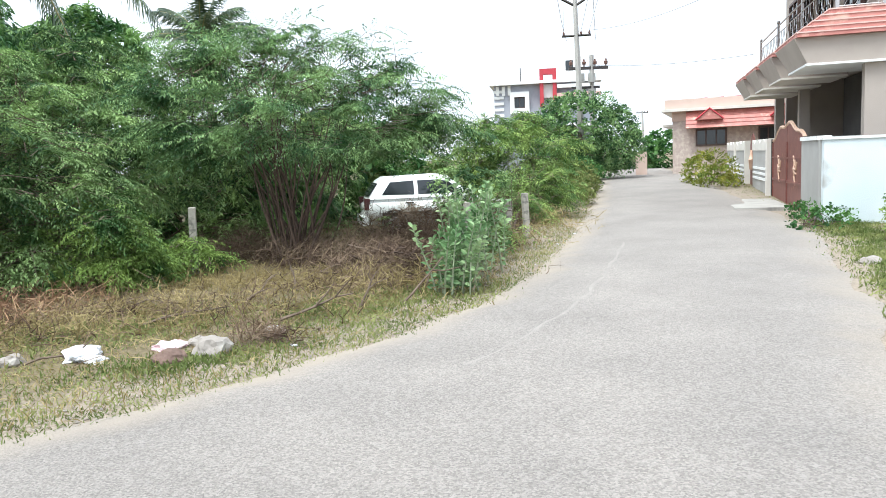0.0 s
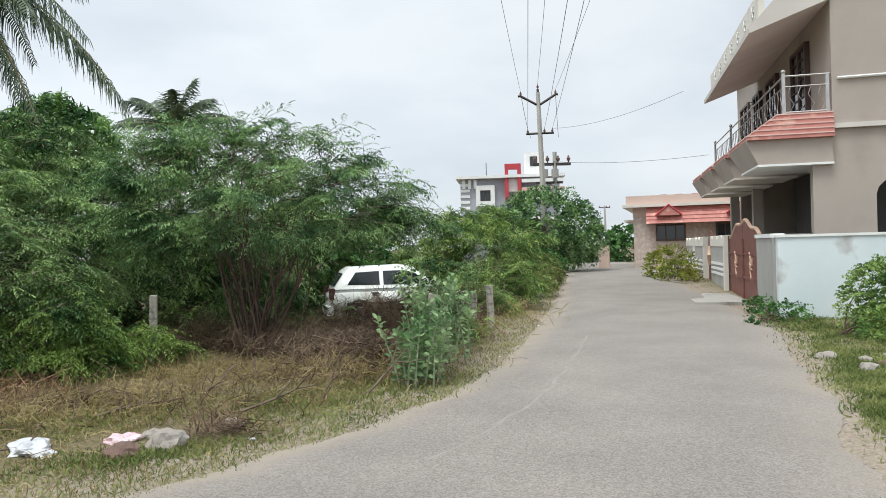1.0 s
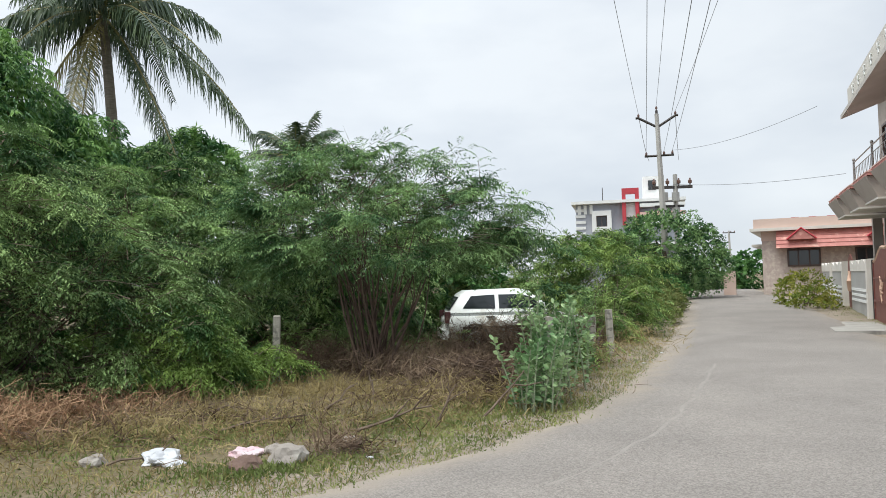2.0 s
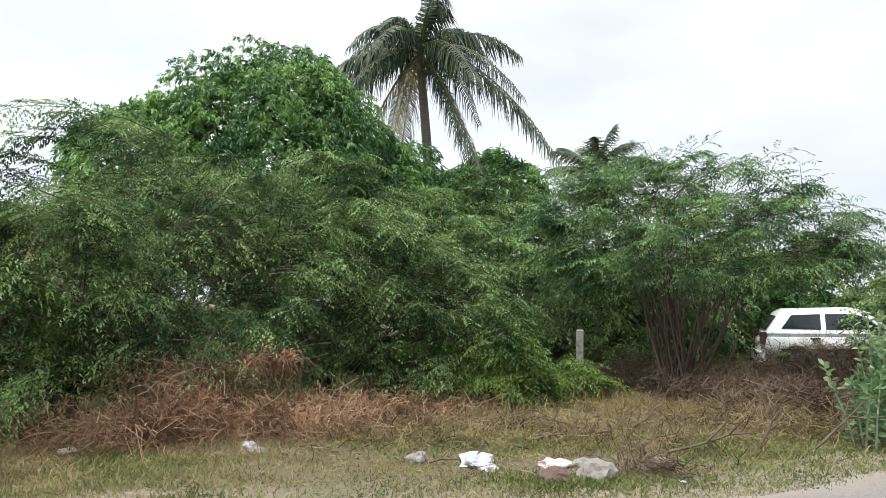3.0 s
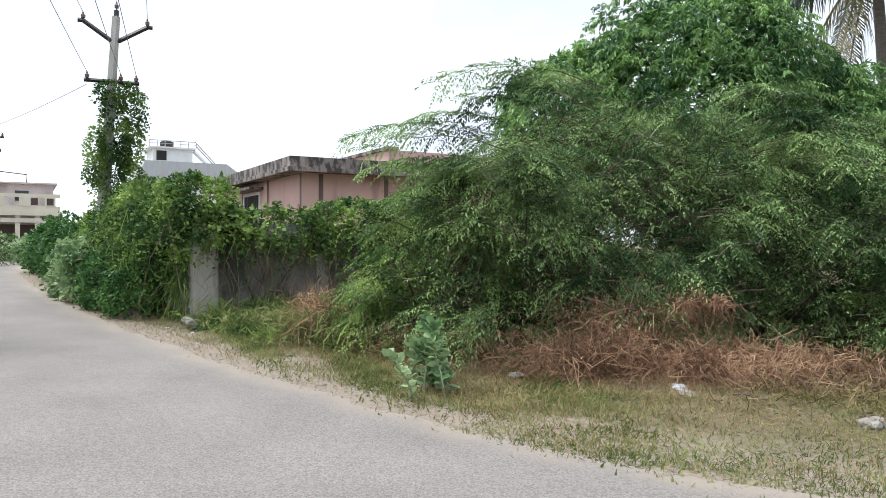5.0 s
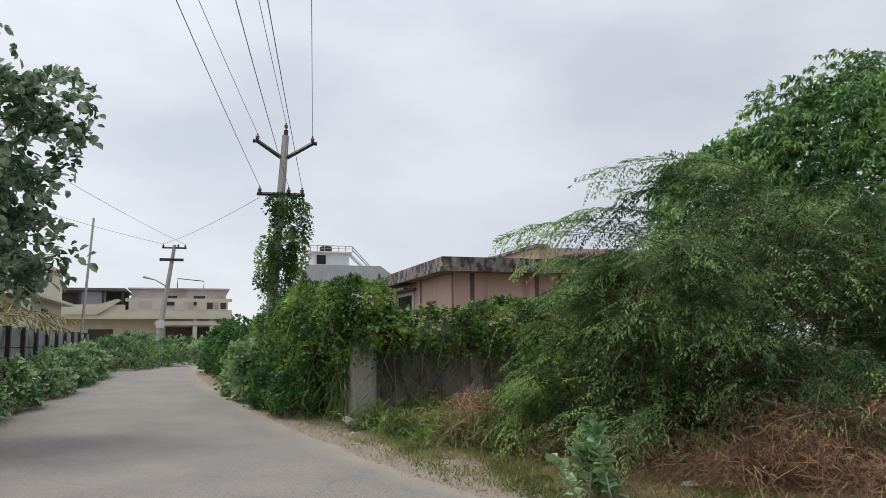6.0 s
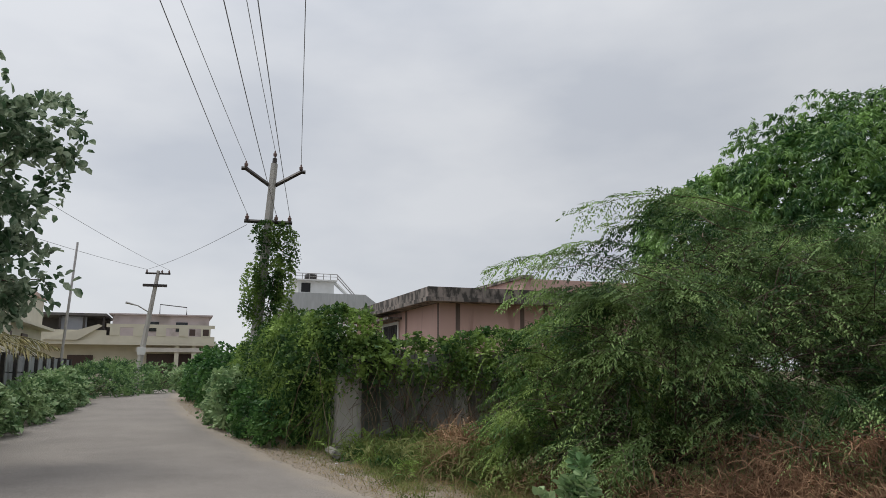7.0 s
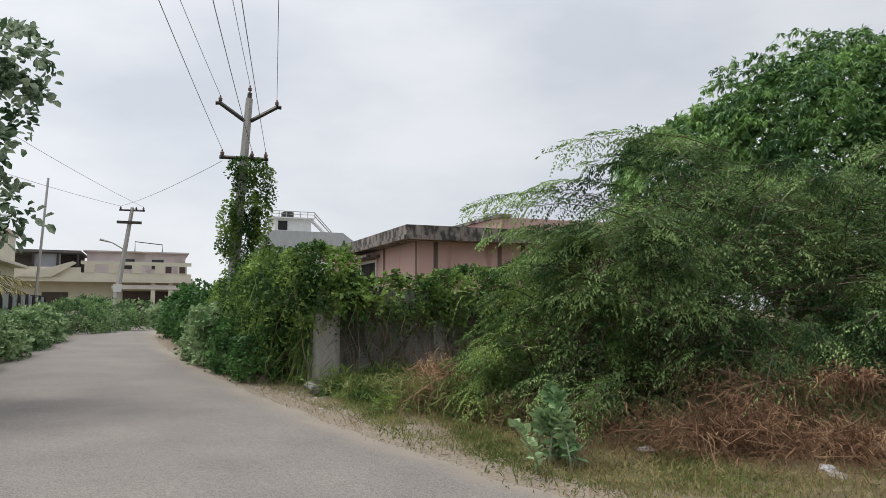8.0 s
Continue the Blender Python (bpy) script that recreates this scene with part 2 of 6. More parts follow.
def unit(v):
    return v / np.maximum(np.linalg.norm(v, axis=-1, keepdims=True), 1e-9)


def leaf_quads(P, D, L, W, rng, curl=0.12, tumble=1.0):
    """Kite-shaped leaves: base P, direction D, length L, width W."""
    D = unit(D)
    S = unit(np.cross(D, rng.normal(size=D.shape) * tumble + np.array([0, 0, 1.6])))
    N = np.cross(S, D)
    L, W = np.broadcast_to(L, D.shape[:-1])[..., None], np.broadcast_to(W, D.shape[:-1])[..., None]
    mid = P + D * L * 0.45 + N * L * curl
    return np.stack([P, mid + S * W * 0.5, P + D * L, mid - S * W * 0.5], -2)


def sprays(C, D, length, k, L, W, rng, droop=0.35, spread=0.9, pairs=True, down=0.18, tumble=1.0, jit=0.28):
    """Leafy twigs: from C along D, bending down, with k pairs of leaves each."""
    m = len(C)
    D = unit(D)
    ln = length * rng.uniform(0.6, 1.3, (m, 1, 1))
    s = (np.arange(k)[None, :, None] + rng.uniform(0, 1, (m, k, 1))) / k
    axis = D[:, None, :] * ln
    bend = np.array([0, 0, -1.0]) * ln * droop
    P = C[:, None, :] + axis * s + bend * s ** 2
    T = unit(axis + 2 * bend * s)
    side = unit(np.cross(T, rng.normal(size=(m, 1, 3)) * 0.5 + np.array([0, 0, 1.0])))
    out = []
    for sg in ((1, -1) if pairs else (1,)):
        sgn = sg if pairs else np.where(np.arange(k)[None, :, None] % 2, 1, -1)
        dd = T * 0.55 + side * sgn * spread + rng.normal(size=(m, k, 3)) * jit - np.array([0, 0, down])
        out.append(leaf_quads(P, dd, L * rng.uniform(0.6, 1.25, (m, k)), W * rng.uniform(0.7, 1.2, (m, k)), rng, tumble=tumble))
    return np.concatenate(out).reshape(-1, 4, 3)


def lumps(lobes, density, rng, inside=0.75, gap=0.42, rough=0.28, freq=0.9, floor=0.05):
    """Points and outward ways on the rough skin of a body of ellipsoids, with gaps."""
    P, D = [], []
    lob = np.array(lobes, float)
    off = rng.uniform(-50, 50, 3)
    for c in lob:
        ra, rb, rc = c[3:6]
        area = 4 * math.pi * (((ra * rb) ** 1.6 + (ra * rc) ** 1.6 + (rb * rc) ** 1.6) / 3) ** (1 / 1.6)
        n = int(area * density)
        d = unit(rng.normal(size=(n, 3)))
        k = 1 - np.abs(rng.normal(size=(n, 1))) * 0.13
        q = c[:3] + d * c[3:6] * k
        nz = np.array([noise.noise(Vector(p * freq + off)) for p in q])[:, None]
        q = c[:3] + d * c[3:6] * (k + nz * rough)
        keep = (nz[:, 0] > -gap) & (q[:, 2] > floor)
        for o in lob:
            if o is not c:
                keep &= (((q - o[:3]) / o[3:6]) ** 2).sum(1) > inside ** 2
        P.append(q[keep])
        D.append(unit(d[keep] / c[3:6]))
    return np.concatenate(P), np.concatenate(D)


def limbs(bm, base, ends, r0, rng, bend=0.25, sides=5, n=5):
    """Curved tapering limbs from a base to several ends."""
    base = np.array(base, float)
    for e in ends:
        e = np.array(e, float)
        j = rng.normal(size=3) * bend
        pts = []
        for i in range(n):
            s = i / (n - 1)
            pts.append(base + (e - base) * s + j * math.sin(math.pi * s) + np.array([0, 0, 1.0]) * 0.18 * np.linalg.norm(e - base) * math.sin(math.pi * s) * 0.6)
        tube(bm, pts, [r0 * (1 - 0.82 * i / (n - 1)) for i in range(n)], sides)
    return bm


def ground_height(x, y):
    r = math.hypot(x, y)
    s = min(1.0, max(0.0, (r - 9) / 27))
    return 0.45 * s * s * (3 - 2 * s)


def on_ground(x, y, turn=0.0, h=0.0):
    return pose(x, y, ground_height(x, y) + h, 0, 0, turn)

# ---- ground and road ----
INNER = [(13.0, 62), (9.4, 45.7), (7.6, 37.9), (5.12, 26.0), (3.25, 17.9), (1.89, 12.8), (0.83, 9.43), (-0.18, 7.33), (-1.05, 6.14), (-1.7, 5.36), (-2.7, 4.5), (-4.1, 3.68),
         (-6.3, 3.0), (-7.76, 2.7), (-9.96, 2.3), (-13.6, 1.75), (-19.9, 0.91), (-26.2, 0.34), (-33, 0.2), (-44, 1.5), (-52, 8)]
OUTER = [(17.0, 61), (13.2, 46), (10.9, 35.2), (8.4, 23.5), (7.1, 16.5), (6.03, 12.4), (5.0, 9.6), (4.1, 7.3), (3.2, 5.4), (2.7, 3.6), (2.6, 1.8), (2.0, -0.8),
         (0.2, -2.6), (-3, -3.4), (-8, -3.7), (-14, -3.7), (-22.4, -3.5), (-26, -3.2), (-34, -3.0), (-44, -2.6), (-57, 6)]


def resample(pts, n):
    p = np.array(pts, float)
    # smooth the outline, then space it evenly by the index of its points
    t = np.linspace(0, len(p) - 1, n)
    i = np.clip(t.astype(int), 0, len(p) - 2)
    f = (t - i)[:, None]
    p0, p1, p2, p3 = p[np.clip(i - 1, 0, None)], p[i], p[i + 1], p[np.clip(i + 2, None, len(p) - 1)]
    return 0.5 * (2 * p1 + (p2 - p0) * f + (2 * p0 - 5 * p1 + 4 * p2 - p3) * f ** 2 + (3 * p1 - p0 - 3 * p2 + p3) * f ** 3)


def build_road():
    n, m = 320, 14
    a, b = resample(INNER, n), resample(OUTER, n)
    bm = bmesh.new()
    rows = []
    dust = bm.verts.layers.float.new("dust")
    for i in range(n):
        w = b[i] - a[i]
        ln = np.linalg.norm(w)
        w = w / ln
        ja = 0.10 * noise.noise(Vector((a[i][0] * 1.3, a[i][1] * 1.3, 3))) + 0.04 * noise.noise(Vector((a[i][0] * 7, a[i][1] * 7, 3)))
        jb = 0.16 * noise.noise(Vector((b[i][0] * 0.9, b[i][1] * 0.9, 9))) + 0.05 * noise.noise(Vector((b[i][0] * 6, b[i][1] * 6, 3)))
        row = []
        for k in range(m + 1):
            s = ja + (ln - ja - jb) * k / m
            x, y = a[i] + w * s
            crown = 0.035 * (1 - (2 * k / m - 1) ** 2) + (0.0 if 0 < k < m else -0.03)
            v = bm.verts.new((x, y, ground_height(x, y) + 0.03 + crown + 0.006 * noise.noise(Vector((x, y, 0)))))
            v[dust] = max(0.0, 1 - (ln - jb - s) / 1.1) * 0.7 + max(0.0, 1 - (s - ja) / 0.75) * 1.25
            row.append(v)
        rows.append(row)
    for r, s in zip(rows, rows[1:]):
        for k in range(m):
            bm.faces.new((r[k], r[k + 1], s[k + 1], s[k]))
    return tagged(part("road", bm, M["asphalt"], smooth=True), "grey worn asphalt village road with ragged edges", "road", kind="structure")


ROAD_EDGE = np.concatenate([resample(INNER, 400), resample(OUTER, 400)])


def edge_distance(x, y):
    return float(np.min(np.hypot(ROAD_EDGE[:, 0] - x, ROAD_EDGE[:, 1] - y)))


def build_ground():
    """One sheet to the horizon, fine near the walk and coarse far off."""
    def steps():
        s = list(np.arange(-18, 18.01, 0.3))
        far = [20, 23, 27, 32, 38, 46, 56, 70, 90, 130, 200, 400, 900, 2500]
        return np.array([-f for f in far[::-1]] + s + far)
    gx, gy = steps(), steps()
    bm = bmesh.new()
    lay = bm.verts.layers.float.new("verge")
    grid = []
    for x in gx:
        col = []
        for y in gy:
            near = abs(x) < 19 and abs(y) < 19
            e = edge_distance(x, y)
            rough = 0.05 * noise.noise(Vector((x * 0.7, y * 0.7, 0))) + 0.025 * noise.noise(Vector((x * 2.3, y * 2.3, 5))) if near else 0.0
            v = bm.verts.new((x, y, ground_height(x, y) + rough * min(1, e / 0.8) - 0.005))
            v[lay] = e
            col.append(v)
        grid.append(col)
    for a, b in zip(grid, grid[1:]):
        for j in range(len(gy) - 1):
            bm.faces.new((a[j], b[j], b[j + 1], a[j + 1]))
    m = bpy.data.materials.new("verge_ground")
    m.use_nodes = True
    n, l = m.node_tree.nodes, m.node_tree.links
    b = n["Principled BSDF"]
    b.inputs["Roughness"].default_value = 0.95
    at = n.new("ShaderNodeAttribute")
    at.attribute_name = "verge"
    co = n.new("ShaderNodeTexCoord")
    nz = n.new("ShaderNodeTexNoise")
    nz.inputs["Scale"].default_value, nz.inputs["Detail"].default_value = 1.1, 8
    l.new(co.outputs["Object"], nz.inputs["Vector"])
    ad = n.new("ShaderNodeMath")
    ad.operation = "MULTIPLY_ADD"
    l.new(nz.outputs[0], ad.inputs[0])
    ad.inputs[1].default_value = -1.0
    l.new(at.outputs["Fac"], ad.inputs[2])
    rp = n.new("ShaderNodeValToRGB")
    e = rp.color_ramp.elements
    e[0].position, e[0].color = 0.0, (0.34, 0.285, 0.23, 1)
    e[1].position, e[1].color = 1.0, (0.185, 0.15, 0.085, 1)
    l.new(ad.outputs[0], rp.inputs[0])
    n2 = n.new("ShaderNodeTexNoise")
    n2.inputs["Scale"].default_value, n2.inputs["Detail"].default_value = 24.0, 8
    l.new(co.outputs["Object"], n2.inputs["Vector"])
    r2 = n.new("ShaderNodeValToRGB")
    r2.color_ramp.elements[0].position, r2.color_ramp.elements[1].position = 0.4, 0.7
    r2.color_ramp.elements[0].color, r2.color_ramp.elements[1].color = (0.62, 0.58, 0.5, 1), (1, 1, 1, 1)
    l.new(n2.outputs[0], r2.inputs[0])
    mu = n.new("ShaderNodeMixRGB")
    mu.blend_type = "MULTIPLY"
    mu.inputs[0].default_value = 0.8
    l.new(rp.outputs[0], mu.inputs[1])
    l.new(r2.outputs[0], mu.inputs[2])
    l.new(mu.outputs[0], b.inputs["Base Color"])
    bp = n.new("ShaderNodeBump")
    bp.inputs["Strength"].default_value, bp.inputs["Distance"].default_value = 0.7, 0.012
    l.new(n2.outputs[0], bp.inputs["Height"])
    l.new(bp.outputs[0], b.inputs["Normal"])
    return tagged(part("ground", bm, m, smooth=True), "dry sandy roadside ground with patches of grass", "ground", kind="structure")


build_ground()
build_road()


def build_seam():
    """The pale raised seam of an old trench along the carriageway."""
    line = resample([(0.1, 5.5), (0.45, 6.05), (1.15, 7.4), (2.0, 9.6), (2.9, 12.6)], 90)
    bm = bmesh.new()
    prev = None
    for i, (x, y) in enumerate(line):
        w = 0.05 + 0.03 * noise.noise(Vector((x * 4, y * 4, 2)))
        d = line[min(i + 1, 89)] - line[max(i - 1, 0)]
        n = np.array([-d[1], d[0]]) / np.linalg.norm(d)
        j = 0.05 * noise.noise(Vector((x * 2, y * 2, 8)))
        a, b = (float(np.min(np.hypot(e[:, 0] - x, e[:, 1] - y))) for e in (ROAD_EDGE[:400], ROAD_EDGE[400:]))
        z = ground_height(x, y) + 0.03 + 0.035 * (1 - (2 * a / (a + b) - 1) ** 2) + 0.006 * noise.noise(Vector((x, y, 0)))
        cur = [bm.verts.new((x + n[0] * (j + w * k), y + n[1] * (j + w * k), z + (0.003 if k == 0 else -0.005))) for k in (-1, 0, 1)]
        if prev:
            for k in (0, 1):
                bm.faces.new((prev[k], prev[k + 1], cur[k + 1], cur[k]))
        prev = cur
    return tagged(part("road_seam", bm, M["seam"], smooth=True), "pale rough seam of an old trench in the asphalt", "road", kind="structure")


M["seam"] = material("pale_seam", (0.34, 0.306, 0.275), (0.28, 0.252, 0.228), 5, 0.95, 0.8, 90)
build_seam()

# ---- more materials ----
M["taupe"] = material("taupe_render", (0.40, 0.345, 0.305), (0.365, 0.315, 0.275), 1.2, 0.85, 0.12, 60, spots=(0.33, 0.28, 0.245), spot_scale=0.7, spot_at=0.62)
M["taupe_light"] = material("cream_trim", (0.70, 0.66, 0.60), (0.62, 0.58, 0.52), 2.0, 0.85, 0.1, 60)
M["white"] = material("white_paint", (0.78, 0.78, 0.76), (0.70, 0.70, 0.68), 2.0, 0.8, 0.1, 60)
M["salmon"] = material("salmon_tile", (0.47, 0.18, 0.155), (0.55, 0.25, 0.215), 4, 0.75, 0.2, 60, spots=(0.72, 0.42, 0.34), spot_scale=3, spot_at=0.63)
M["pinklip"] = material("pale_pink_lip", (0.70, 0.48, 0.43), (0.62, 0.40, 0.35), 4, 0.8)
M["soffit"] = material("soffit_render", (0.60, 0.56, 0.52), (0.53, 0.49, 0.45), 1.2, 0.9, 0.1, 60)
M["greywall"] = material("grey_render", (0.40, 0.39, 0.37), (0.34, 0.33, 0.31), 1.5, 0.9, 0.2, 50)
M["bluewash"] = material("pale_blue_wash", (0.60, 0.67, 0.69), (0.66, 0.71, 0.72), 1.2, 0.9, 0.2, 50, spots=(0.36, 0.35, 0.33), spot_scale=1.1, spot_at=0.66)
M["pinkwall"] = material("faded_pink_render", (0.69, 0.46, 0.41), (0.62, 0.41, 0.36), 1.3, 0.9, 0.2, 50, spots=(0.40, 0.24, 0.20), spot_scale=1.6, spot_at=0.63, stretch=(1, 1, 0.25))
M["mould"] = material("mouldy_parapet", (0.24, 0.21, 0.19), (0.36, 0.30, 0.27), 3.0, 0.95, 0.3, 40, spots=(0.075, 0.068, 0.062), spot_scale=4.5, spot_at=0.5, stretch=(1, 1, 0.5))
M["stain"] = material("black_drip_stain", (0.13, 0.10, 0.09), (0.24, 0.17, 0.145), 5, 0.95, 0.1, 40, stretch=(1, 1, 0.15))
M["mauve"] = material("mauve_white_render", (0.60, 0.53, 0.54), (0.52, 0.45, 0.46), 1.4, 0.9, 0.1, 50, spots=(0.40, 0.35, 0.34), spot_scale=0.8, spot_at=0.6)
M["peach"] = material("peach_render", (0.66, 0.50, 0.43), (0.60, 0.45, 0.38), 1.4, 0.9, 0.1, 50)
M["cream"] = material("cream_render", (0.70, 0.66, 0.54), (0.62, 0.58, 0.47), 1.4, 0.9, 0.1, 50)
M["maroon"] = material("maroon_gate_paint", (0.15, 0.05, 0.04), (0.20, 0.07, 0.055), 4, 0.5, 0.1, 60, spots=(0.30, 0.13, 0.08), spot_scale=5, spot_at=0.68)
M["gold"] = material("gold_paint", (0.62, 0.42, 0.30), (0.50, 0.32, 0.23), 8, 0.6)
M["steel"] = material("stainless_rail", (0.50, 0.48, 0.47), (0.42, 0.40, 0.39), 8, 0.35, metal=0.8)
M["darkwood"] = material("dark_door_wood", (0.055, 0.035, 0.03), (0.09, 0.05, 0.04), 5, 0.5, 0.2, 40, stretch=(6, 6, 1))
# near-black: the shade of unlit rooms is put into the colour
M["dark"] = material("interior_shade", (0.02, 0.02, 0.022), (0.03, 0.03, 0.03), 3, 0.9)
M["greypaint"] = material("slate_grey_paint", (0.33, 0.345, 0.39), (0.38, 0.39, 0.43), 2, 0.85)
M["redpaint"] = material("red_paint", (0.50, 0.05, 0.07), (0.42, 0.05, 0.06), 3, 0.75)
M["stone"] = material("stone_cladding", (0.56, 0.46, 0.41), (0.44, 0.35, 0.31), 5, 0.9, 0.5, 30, spots=(0.60, 0.52, 0.45), spot_scale=6, spot_at=0.55)
M["carpaint"] = material("dusty_white_car_paint", (0.82, 0.84, 0.82), (0.74, 0.75, 0.72), 2.5, 0.35, spots=(0.48, 0.45, 0.38), spot_scale=2.2, spot_at=0.66)
M["rubber"] = material("black_rubber", (0.025, 0.025, 0.025), (0.05, 0.045, 0.04), 8, 0.85)
M["lamp_red"] = material("red_tail_lamp", (0.09, 0.025, 0.022), (0.06, 0.02, 0.02), 8, 0.3)
M["glass"] = glass_material("dark_window_glass", (0.02, 0.025, 0.028))
M["panel"] = material("precast_panel", (0.30, 0.31, 0.32), (0.24, 0.25, 0.26), 2.0, 0.9, 0.3, 50, spots=(0.13, 0.13, 0.13), spot_scale=1.8, spot_at=0.58, per_object=0.12)

M["sheet"] = material("pale_grey_sheet", (0.50, 0.52, 0.53), (0.42, 0.44, 0.45), 1.2, 0.6, 0.1, 40, stretch=(1, 6, 1))
M["dark_grey"] = material("dark_grey_surface", (0.12, 0.112, 0.112), (0.15, 0.14, 0.135), 1.5, 0.9, 0.15, 50)

# ---- the two-storey house on the right ----
# local x runs away from the road, local y along the road, origin at the near corner
TURN_H = Matrix(((0.966, 0.259, 0, 0), (-0.259, 0.966, 0, 0), (0, 0, 1, 0), (0, 0, 0, 1)))
HOUSE = Matrix.Translation((8.41, 15.45, 0.15)) @ TURN_H


def flared(y0, y1):
    """Fascia block of an awning: wider at the top, its far end cut back below."""
    bm = bmesh.new()
    for x, y, z in ((-1.33, y0, 3.56), (0.38, y0, 3.56), (0.38, y1, 3.56), (-1.33, y1, 3.56), (-1.08, y0, 3.045), (0.38, y0, 3.045), (0.38, y1 - 0.38, 3.045), (-1.08, y1 - 0.38, 3.045)):
        bm.verts.new((x, y, z))
    bmesh.ops.convex_hull(bm, input=bm.verts)
    return bm


def two_storey_house():
    h = thing("house", HOUSE, "two-storey taupe rendered house with salmon-tiled awnings and a railed balcony", "house")
    # side wall with an arched opening, lower storey
    bm = bmesh.new()
    box(bm, 0, 1.2, 0, 0.23, -0.2, 3.8)
    box(bm, 2.7, 9.0, 0, 0.23, -0.2, 3.8)
    box(bm, 1.2, 2.7, 0, 0.23, -0.2, 1.3)
    arch = [(1.2, 3.8), (1.2, 2.35)] + [(1.95 - 0.75 * math.cos(a), 2.35 + 0.42 * math.sin(a)) for a in np.linspace(0.35, math.pi - 0.35, 9)] + [(2.7, 2.35), (2.7, 3.8)]
    prism(bm, arch[::-1], "y", 0, 0.23)
    part("wall", bm, M["taupe"], h)
    pieces("wall", M["taupe"], h, (0.4, 9.0, -0.03, 0.25, 3.8, 7.0), (0.4, 0.65, 0.25, 11.79, 3.8, 7.0), (9.0, 9.3, 0, 12, -0.2, 7.0), (0.4, 9.0, 11.8, 12.05, -0.2, 7.0))
    # porch walls are darker than the taupe outer walls
    pieces("porch_wall", M["dark_grey"], h, *[(2.2, 2.43, a, b, z0, z1) for a, b, z0, z1 in ((0.23, 3.3, -0.2, 3.6), (4.6, 6.3, -0.2, 3.6), (7.4, 11.79, -0.2, 3.6), (3.301, 4.599, -0.2, 1.15), (3.301, 4.599, 2.55, 3.6), (6.301, 7.399, 2.5, 3.6))])
    part("floor_slab", boxes((0.3, 9.0, 0.24, 11.8, 3.62, 3.79)), M["soffit"], h)
    # inner walls coloured near black, painting in the room's shade
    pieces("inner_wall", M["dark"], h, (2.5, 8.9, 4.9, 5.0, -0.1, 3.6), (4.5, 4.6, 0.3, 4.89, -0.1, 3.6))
    pieces("plinth", M["greywall"], h, (-0.15, 9.1, -0.12, -0.004, -0.3, 0.32), (0.0, 2.19, 0.23, 11.79, -0.3, 0.3))
    part("ledge", boxes((0.36, 9.05, -0.10, -0.034, 3.74, 3.84)), M["soffit"], h)
    part("drain_pipe", tube(bmesh.new(), [(0.5, -0.07, 4.78), (9.0, -0.07, 4.86)], 0.03, 6), M["white"], h)
    for y in (7.0, 11.4):
        part("pillar", boxes((0.0, 0.28, y, y + 0.28, -0.2, 3.62)), M["taupe"], h)
    part("roof", boxes((0.2, 9.2, -0.2, 12.2, 7.0, 7.15)), M["soffit"], h)
    # windows and doors of the front
    def leafed(y0, y1, z0, z1, x, name):
        w = part(name, boxes((x - 0.05, x + 0.06, y0, y0 + 0.08, z0, z1), (x - 0.05, x + 0.06, y1 - 0.08, y1, z0, z1), (x - 0.05, x + 0.06, y0 + 0.08, y1 - 0.08, z1 - 0.08, z1), (x - 0.05, x + 0.06, y0 + 0.08, y1 - 0.08, z0, z0 + 0.08), (x - 0.04, x + 0.05, (y0 + y1) / 2 - 0.04, (y0 + y1) / 2 + 0.04, z0 + 0.08, z1 - 0.08)), M["darkwood"], h, "dark wooden frame")
        for a, b in ((y0 + 0.08, (y0 + y1) / 2 - 0.04), ((y0 + y1) / 2 + 0.04, y1 - 0.08)):
            part("pane", boxes((x + 0.0, x + 0.02, a, b, z0 + 0.08, z1 - 0.08)), M["glass"], w)
            part("grille", boxes(*[(x - 0.03, x - 0.015, a, b, z, z + 0.02) for z in np.arange(z0 + 0.25, z1 - 0.1, 0.22)]), M["iron"], w)
    for y0, y1, z0 in ((1.65, 3.15, 4.1), (4.9, 6.3, 4.1), (7.3, 8.4, 4.1), (9.2, 10.8, 4.6)):
        leafed(y0, y1, z0, 6.0, 0.33, "door" if z0 < 4.5 else "window")
    leafed(3.3, 4.6, 1.15, 2.55, 2.25, "window")
    leafed(6.3, 7.4, 0.3, 2.5, 2.25, "door")
    part("window_shelf", boxes((-0.1, 1.24, 3.2, 3.9, 1.48, 1.6)), M["white"], h, "white ledge slab")
    # balcony and its railing
    part("balcony_floor", boxes((-0.5, 0.39, 0.05, 11.2, 3.86, 4.0)), M["taupe"], h)
    rail = part("railing", boxes((-0.56, 0.38, 0.0, 0.06, 4.0, 4.03)), M["steel"], h, "stainless balcony railing")
    pieces("rail_post", M["steel"], rail, *[(-0.55, -0.49, y, y + 0.06, 4.02, 4.96) for y in (0.0, 3.7, 7.4, 11.1)], (0.3, 0.36, 0.0, 0.06, 4.02, 4.9))
    bm = bmesh.new()
    for z in (4.9, 4.68, 4.14):
        tube(bm, [(-0.52, 0.03, z), (-0.52, 11.13, z)], 0.022 if z > 4.8 else 0.014, 6)
        tube(bm, [(-0.52, 0.03, z), (0.38, 0.03, z)], 0.022 if z > 4.8 else 0.014, 6)
    part("rail_bar", bm, M["steel"], rail)
    for y in (0.03, 3.73, 7.43, 11.13):
        b = bmesh.new()
        bmesh.ops.create_uvsphere(b, u_segments=8, v_segments=6, radius=0.05, matrix=Matrix.Translation((-0.52, y, 5.0)))
        part("finial", b, M["steel"], rail)
